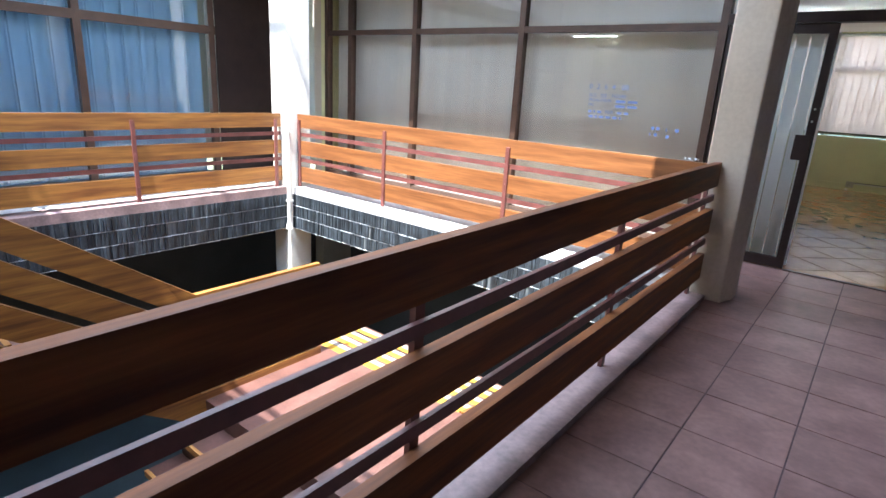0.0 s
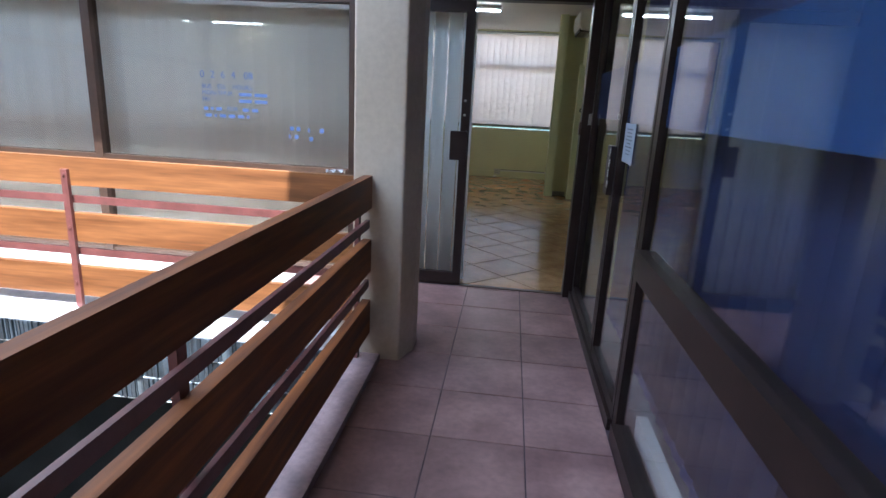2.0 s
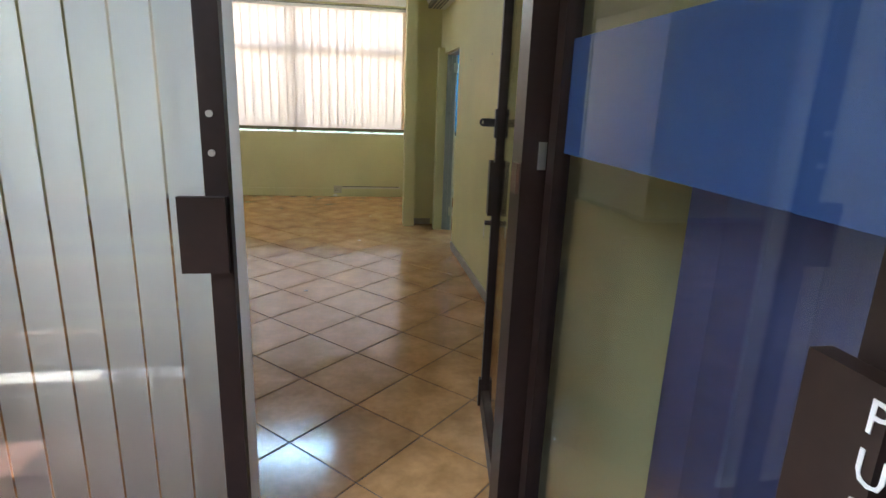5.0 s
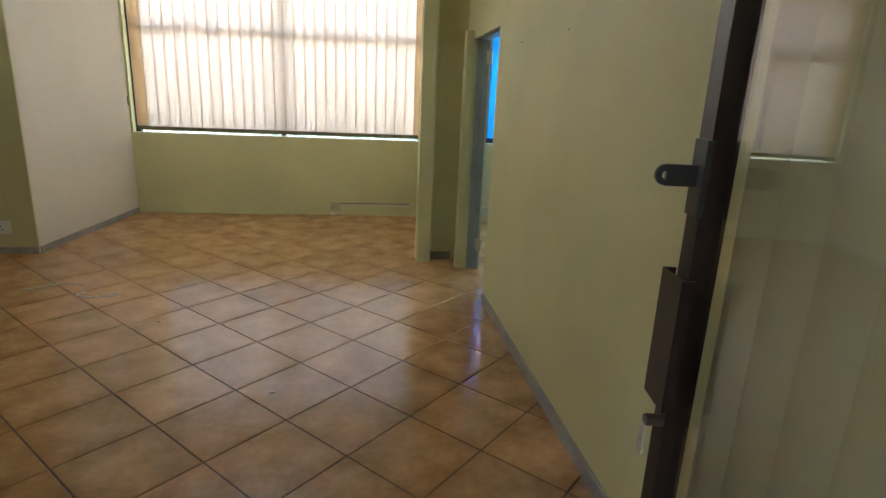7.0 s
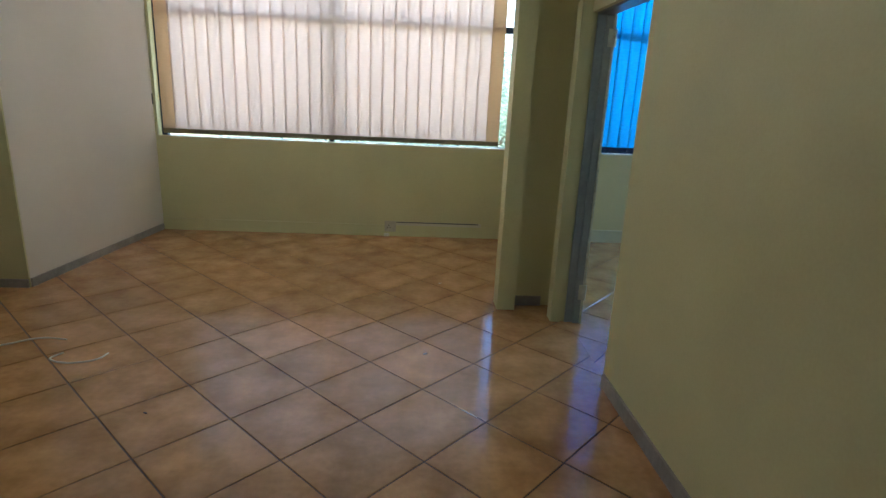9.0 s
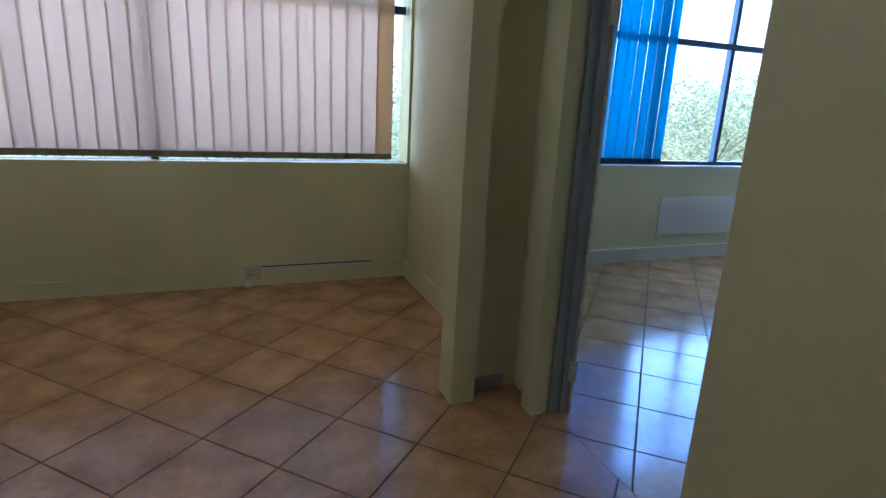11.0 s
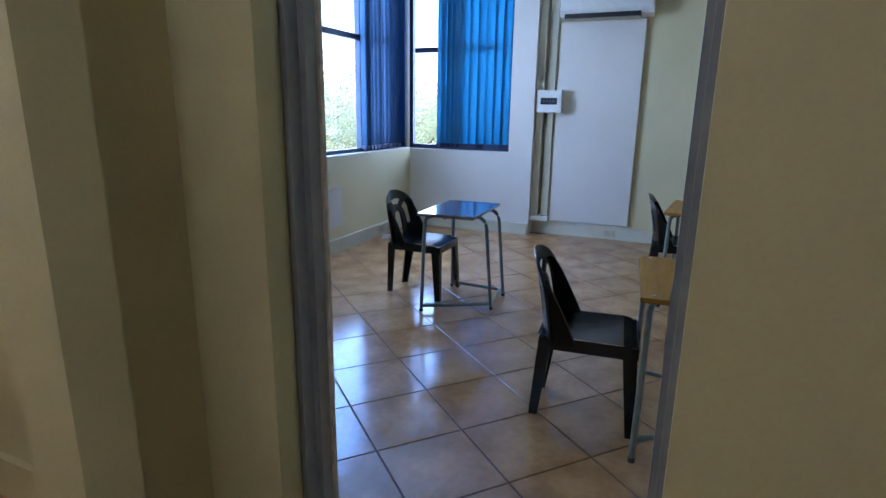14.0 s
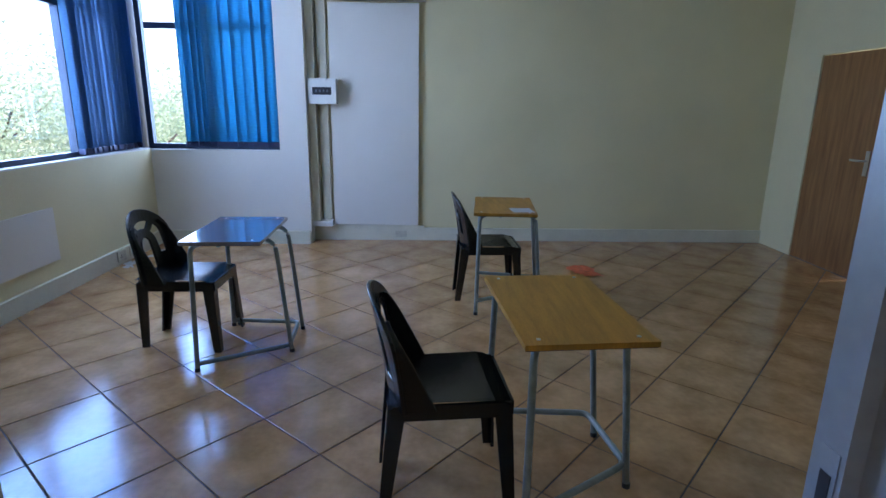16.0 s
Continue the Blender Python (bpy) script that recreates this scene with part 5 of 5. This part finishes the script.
def desk_frame(k, w, d, h, z):
    """Bent-tube legs, wide on the sitter's side and narrow opposite, with a low rail at height z round three sides."""
    r = 0.0125
    ya, yb = d / 2 - 0.03, -d / 2 - 0.072
    wide, narrow = w / 2 - 0.006, (-0.083, 0.248)
    for sx in (-1, 1):
        part("leg", tube_path(bmesh.new(), [(sx * wide, ya, 0.0), (sx * (wide - 0.035), ya - 0.01, h - 0.036), (sx * (wide - 0.11), ya - 0.05, h - 0.034)], r, 12, 0.06), TUBE, k)
        part("foot_cap", cyl(bmesh.new(), (sx * wide, ya, 0.010), 0.0145, 0.020, "z", 12), BLACK, k)
    for x in narrow:
        part("leg", tube_path(bmesh.new(), [(x, yb, 0.0), (x * 0.97, -d / 2 - 0.012, h - 0.045), (x * 0.97, -d / 2 + 0.14, h - 0.034)], r, 12, 0.08), TUBE, k)
        part("foot_cap", cyl(bmesh.new(), (x, yb, 0.010), 0.0145, 0.020, "z", 12), BLACK, k)
    part("under_rail", tube_path(bmesh.new(), [(-0.25, 0.03, h - 0.034), (0.25, 0.03, h - 0.034)], r, 10), TUBE, k)
    part("foot_rail", tube_path(bmesh.new(), [(-wide + 0.005, ya, z), (narrow[0], yb + 0.012, z), (narrow[1] + 0.02, yb + 0.03, z), (wide - 0.005, ya, z)], r, 12, 0.04), TUBE, k)
    return k


chair_a = moulded_chair()
CHAIRS = [("black moulded plastic chair beside the oak-topped desk", 3.048, 4.114, 5.0), ("black moulded plastic chair catching blue window light", 4.335, 5.570, 0.0),
          ("black moulded plastic chair behind the far desk", 5.15, 3.745, 2.0)]
tagged(chair_a, CHAIRS[0][0])
chair_a.matrix_basis = pose(CHAIRS[0][1], CHAIRS[0][2], 0, 0, 0, CHAIRS[0][3])
for lb, x, y, r in CHAIRS[1:]:
    tagged(copy_thing(chair_a, pose(x, y, 0, 0, 0, r)), lb)

desk_a = school_desk(DESK_TOP, "oak-laminate school desk on a grey tube frame", 0.675, 0.41)
desk_frame(desk_a, 0.675, 0.41, 0.70, 0.10)
desk_c = copy_thing(desk_a, pose(5.05, 3.645, 0, 0, 0, -5.5))
desk_a.matrix_basis = pose(3.042, 3.713, 0, 0, 0, 4.5)
tagged(desk_c, "oak-laminate school desk with a sheet of paper on it")
desk_b = school_desk(DESK_TOP_DARK, "glossy dark-topped school desk on a grey tube frame", 0.64, 0.40, dark=True)
desk_frame(desk_b, 0.64, 0.40, 0.70, 0.04)
desk_b.matrix_basis = pose(4.222, 5.218, 0, 0, 0, 2)
sp = thing("paper_sheet", pose(4.835, 3.555, 0.701, 0, 0, 4), "blank white sheet of paper lying on a desk", "paper")
part("sheet", boxes((-0.075, 0.075, -0.07, 0.07, 0, 0.0008)), PAPER, sp)


# ================================================================ OUTSIDE
def tree(name, x, y, h, r, leaf, seed, label):
    rng_ = random.Random(seed)
    t = thing(name, pose(x, y, LOW - 0.21), label, "tree", "trees outside")
    bm = bmesh.new()
    tube_path(bm, [(0, 0, 0), (0.1, 0.05, h * 0.3), (0.0, 0.15, h * 0.62)], 0.16, 9, 0.3)
    for i in range(7):
        a = i * 0.9 + rng_.random()
        tube_path(bm, [(0.05, 0.1, h * (0.32 + 0.04 * i)), (0.5 * r * math.cos(a), 0.5 * r * math.sin(a), h * (0.5 + 0.05 * i)), (0.62 * r * math.cos(a), 0.62 * r * math.sin(a), h * (0.55 + 0.05 * i))], 0.035, 6, 0.2)
    part("trunk", bm, BARK, t)
    verts, faces = [], []
    clumps = [(Vector((rng_.gauss(0, 0.45) * r, rng_.gauss(0, 0.45) * r, h * rng_.uniform(0.42, 1.0))), rng_.uniform(0.25, 0.5) * r) for _ in range(56)]
    for c, cr in clumps:
        for _ in range(240):
            d = Vector((rng_.gauss(0, 1), rng_.gauss(0, 1), rng_.gauss(0, 0.8))).normalized() * cr * rng_.uniform(0.55, 1.05)
            p = c + d
            s = rng_.uniform(0.035, 0.075)
            a = Vector((rng_.uniform(-1, 1), rng_.uniform(-1, 1), rng_.uniform(-0.6, 0.6))).normalized() * s
            b = a.cross(Vector((rng_.uniform(-1, 1), rng_.uniform(-1, 1), rng_.uniform(-1, 1)))).normalized() * s * 0.5
            k = len(verts)
            verts += [tuple(p - a), tuple(p + b), tuple(p + a), tuple(p - b)]
            faces.append((k, k + 1, k + 2, k + 3))
    me = bpy.data.meshes.new("crown")
    me.from_pydata(verts, [], faces)
    me.materials.append(leaf)
    cr_ = new("crown", me)
    cr_.parent = t


for i, (x, y, h, r) in enumerate(((2.6, 17.0, 5.8, 2.8), (6.6, 16.5, 6.2, 2.9), (10.2, 17.5, 6.3, 2.8), (14.2, 16.0, 5.8, 2.8), (-1.5, 19.0, 6.0, 2.8), (13.0, 22.0, 7.0, 3.4), (8.5, 22.5, 7.0, 3.2), (20.0, 11.5, 4.9, 2.8), (4.5, 22.0, 6.6, 3.2), (18.0, 17.0, 6.2, 3.0), (24.0, 7.0, 6.0, 3.2), (22.0, 15.0, 6.6, 3.3), (0.5, 23.0, 6.8, 3.2), (16.5, 12.5, 5.0, 2.4))):
    tree("tree", x, y, h, r, LEAF if i % 2 else LEAF_B, 20 + i, "leafy garden tree outside the window")


# ================================================================ FLOOR TILES
def clip(poly, keep):
    """Cuts a convex outline by half planes (a, b, c): a x + b y <= c."""
    for a, b, c in keep:
        out = []
        for i, p in enumerate(poly):
            q = poly[(i + 1) % len(poly)]
            fp, fq = a * p[0] + b * p[1] - c, a * q[0] + b * q[1] - c
            if fp <= 0:
                out.append(p)
            if (fp < 0 < fq) or (fq < 0 < fp):
                t = fp / (fp - fq)
                out.append((p[0] + t * (q[0] - p[0]), p[1] + t * (q[1] - p[1])))
        poly = out
        if len(poly) < 3:
            return []
    return poly


def tile_bm(poly, depth=0.008, soft=0.0022):
    """A tile slab whose top edge is eased; poly is its outline, counter-clockwise."""
    bm = bmesh.new()
    cx, cy = sum(p[0] for p in poly) / len(poly), sum(p[1] for p in poly) / len(poly)
    def ring(shrink, z):
        vs = []
        for x, y in poly:
            d = math.hypot(x - cx, y - cy) or 1
            k = max(0, 1 - shrink * 1.414 / d)
            vs.append(bm.verts.new((cx + (x - cx) * k, cy + (y - cy) * k, z)))
        return vs
    lo, mid, hi = ring(0, -depth), ring(0, -soft * 0.6), ring(soft, 0)
    n_ = len(poly)
    for a, b in ((lo, mid), (mid, hi)):
        for i in range(n_):
            bm.faces.new((a[i], a[(i + 1) % n_], b[(i + 1) % n_], b[i]))
    bm.faces.new(hi)
    return bm


def lay(floor, nodes, half, material, keep, near, mesh_name):
    """Lays whole tiles as pieces on one mesh, cut ones on meshes of their own, and the remote ones as one part."""
    whole = finish(mesh_name, tile_bm(half), material)
    far = bmesh.new()
    for x, y in nodes:
        outline = [(x + a, y + b) for a, b in half]
        cut = clip(outline, keep)
        if not cut:
            continue
        area = 0.5 * abs(sum(p[0] * q[1] - q[0] * p[1] for p, q in zip(cut, cut[1:] + cut[:1])))
        if area < 0.0015:
            continue
        tilt = pose(x, y, 0.0004 * math.sin(37 * x + 11 * y), 0.06 * math.sin(13 * x + 5 * y), 0.06 * math.sin(7 * x - 9 * y), 0)
        if near(x, y):
            if len(cut) == 4 and area > 0.99 * whole_area(half):
                piece("floor_tile", whole, floor, tilt)
            else:
                piece("floor_tile", finish("cut_tile", tile_bm([(p[0] - x, p[1] - y) for p in cut]), material), floor, tilt)
        else:
            t = tile_bm([(p[0] - x, p[1] - y) for p in cut])
            me = bpy.data.meshes.new("tmp")
            t.to_mesh(me)
            t.free()
            me.transform(tilt)
            far.from_mesh(me)
            bpy.data.meshes.remove(me)
    if far.verts:
        ob = part("far_tiles", far, material, floor)
        ob["kind"] = "stuff"
    else:
        far.free()


def whole_area(half):
    return 0.5 * abs(sum(p[0] * q[1] - q[0] * p[1] for p, q in zip(half, half[1:] + half[:1])))


def diagonal_floor(floor, u, turn, nx, ny, keep, near):
    """Lays a diagonal floor; u is half a tile's diagonal, (nx, ny) a joint crossing, turn the grid's small twist."""
    c, q = math.cos(radians(turn)), math.sin(radians(turn))
    g = u - 0.0045
    spin = lambda a, b: (c * a - q * b, q * a + c * b)
    diamond = [spin(*p) for p in ((0, -g), (g, 0), (0, g), (-g, 0))]
    nodes = []
    for i in range(-32, 32):
        for j in range(-22, 22):
            if (i + j) % 2 == 0:
                a, b = spin((i + 1) * u, j * u)
                nodes.append((nx + a, ny + b))
    lay(bpy.data.objects[floor], nodes, diamond, TILE, keep, near, "floor_tile")


rect = lambda x0, x1, y0, y1: [(-1, 0, -x0), (1, 0, x1), (0, -1, -y0), (0, 1, y1)]
diagonal_floor("floor_front_room", 0.2865, -0.52, 0.621, 3.132, rect(-5.9, RX + 0.045, -0.03, WY - 0.001), lambda x, y: x > -2.7 or y > 6)
diagonal_floor("floor_back_room", 0.2792, 3.32, 0.757, 3.064, rect(RX + 0.045, EX2, SY, WY - 0.001), lambda x, y: True)
S = 0.398
sq = S / 2 - 0.003
square = [(-sq, -sq), (sq, -sq), (sq, sq), (-sq, sq)]
grid = [(0.328 + (i + 0.5) * S, -1.292 + (j + 0.5) * S) for i in range(-4, 4) for j in range(-21, 5)]
lay(bpy.data.objects["floor_corridor"], grid, square, PINK_TILE, rect(-0.043, 1.088, -8.9, -0.894), lambda x, y: True, "floor_tile")
lay(bpy.data.objects["floor_corridor"], grid, square, PINK_TILE, rect(-0.998, 1.088, -0.894, -0.075), lambda x, y: True, "floor_tile")
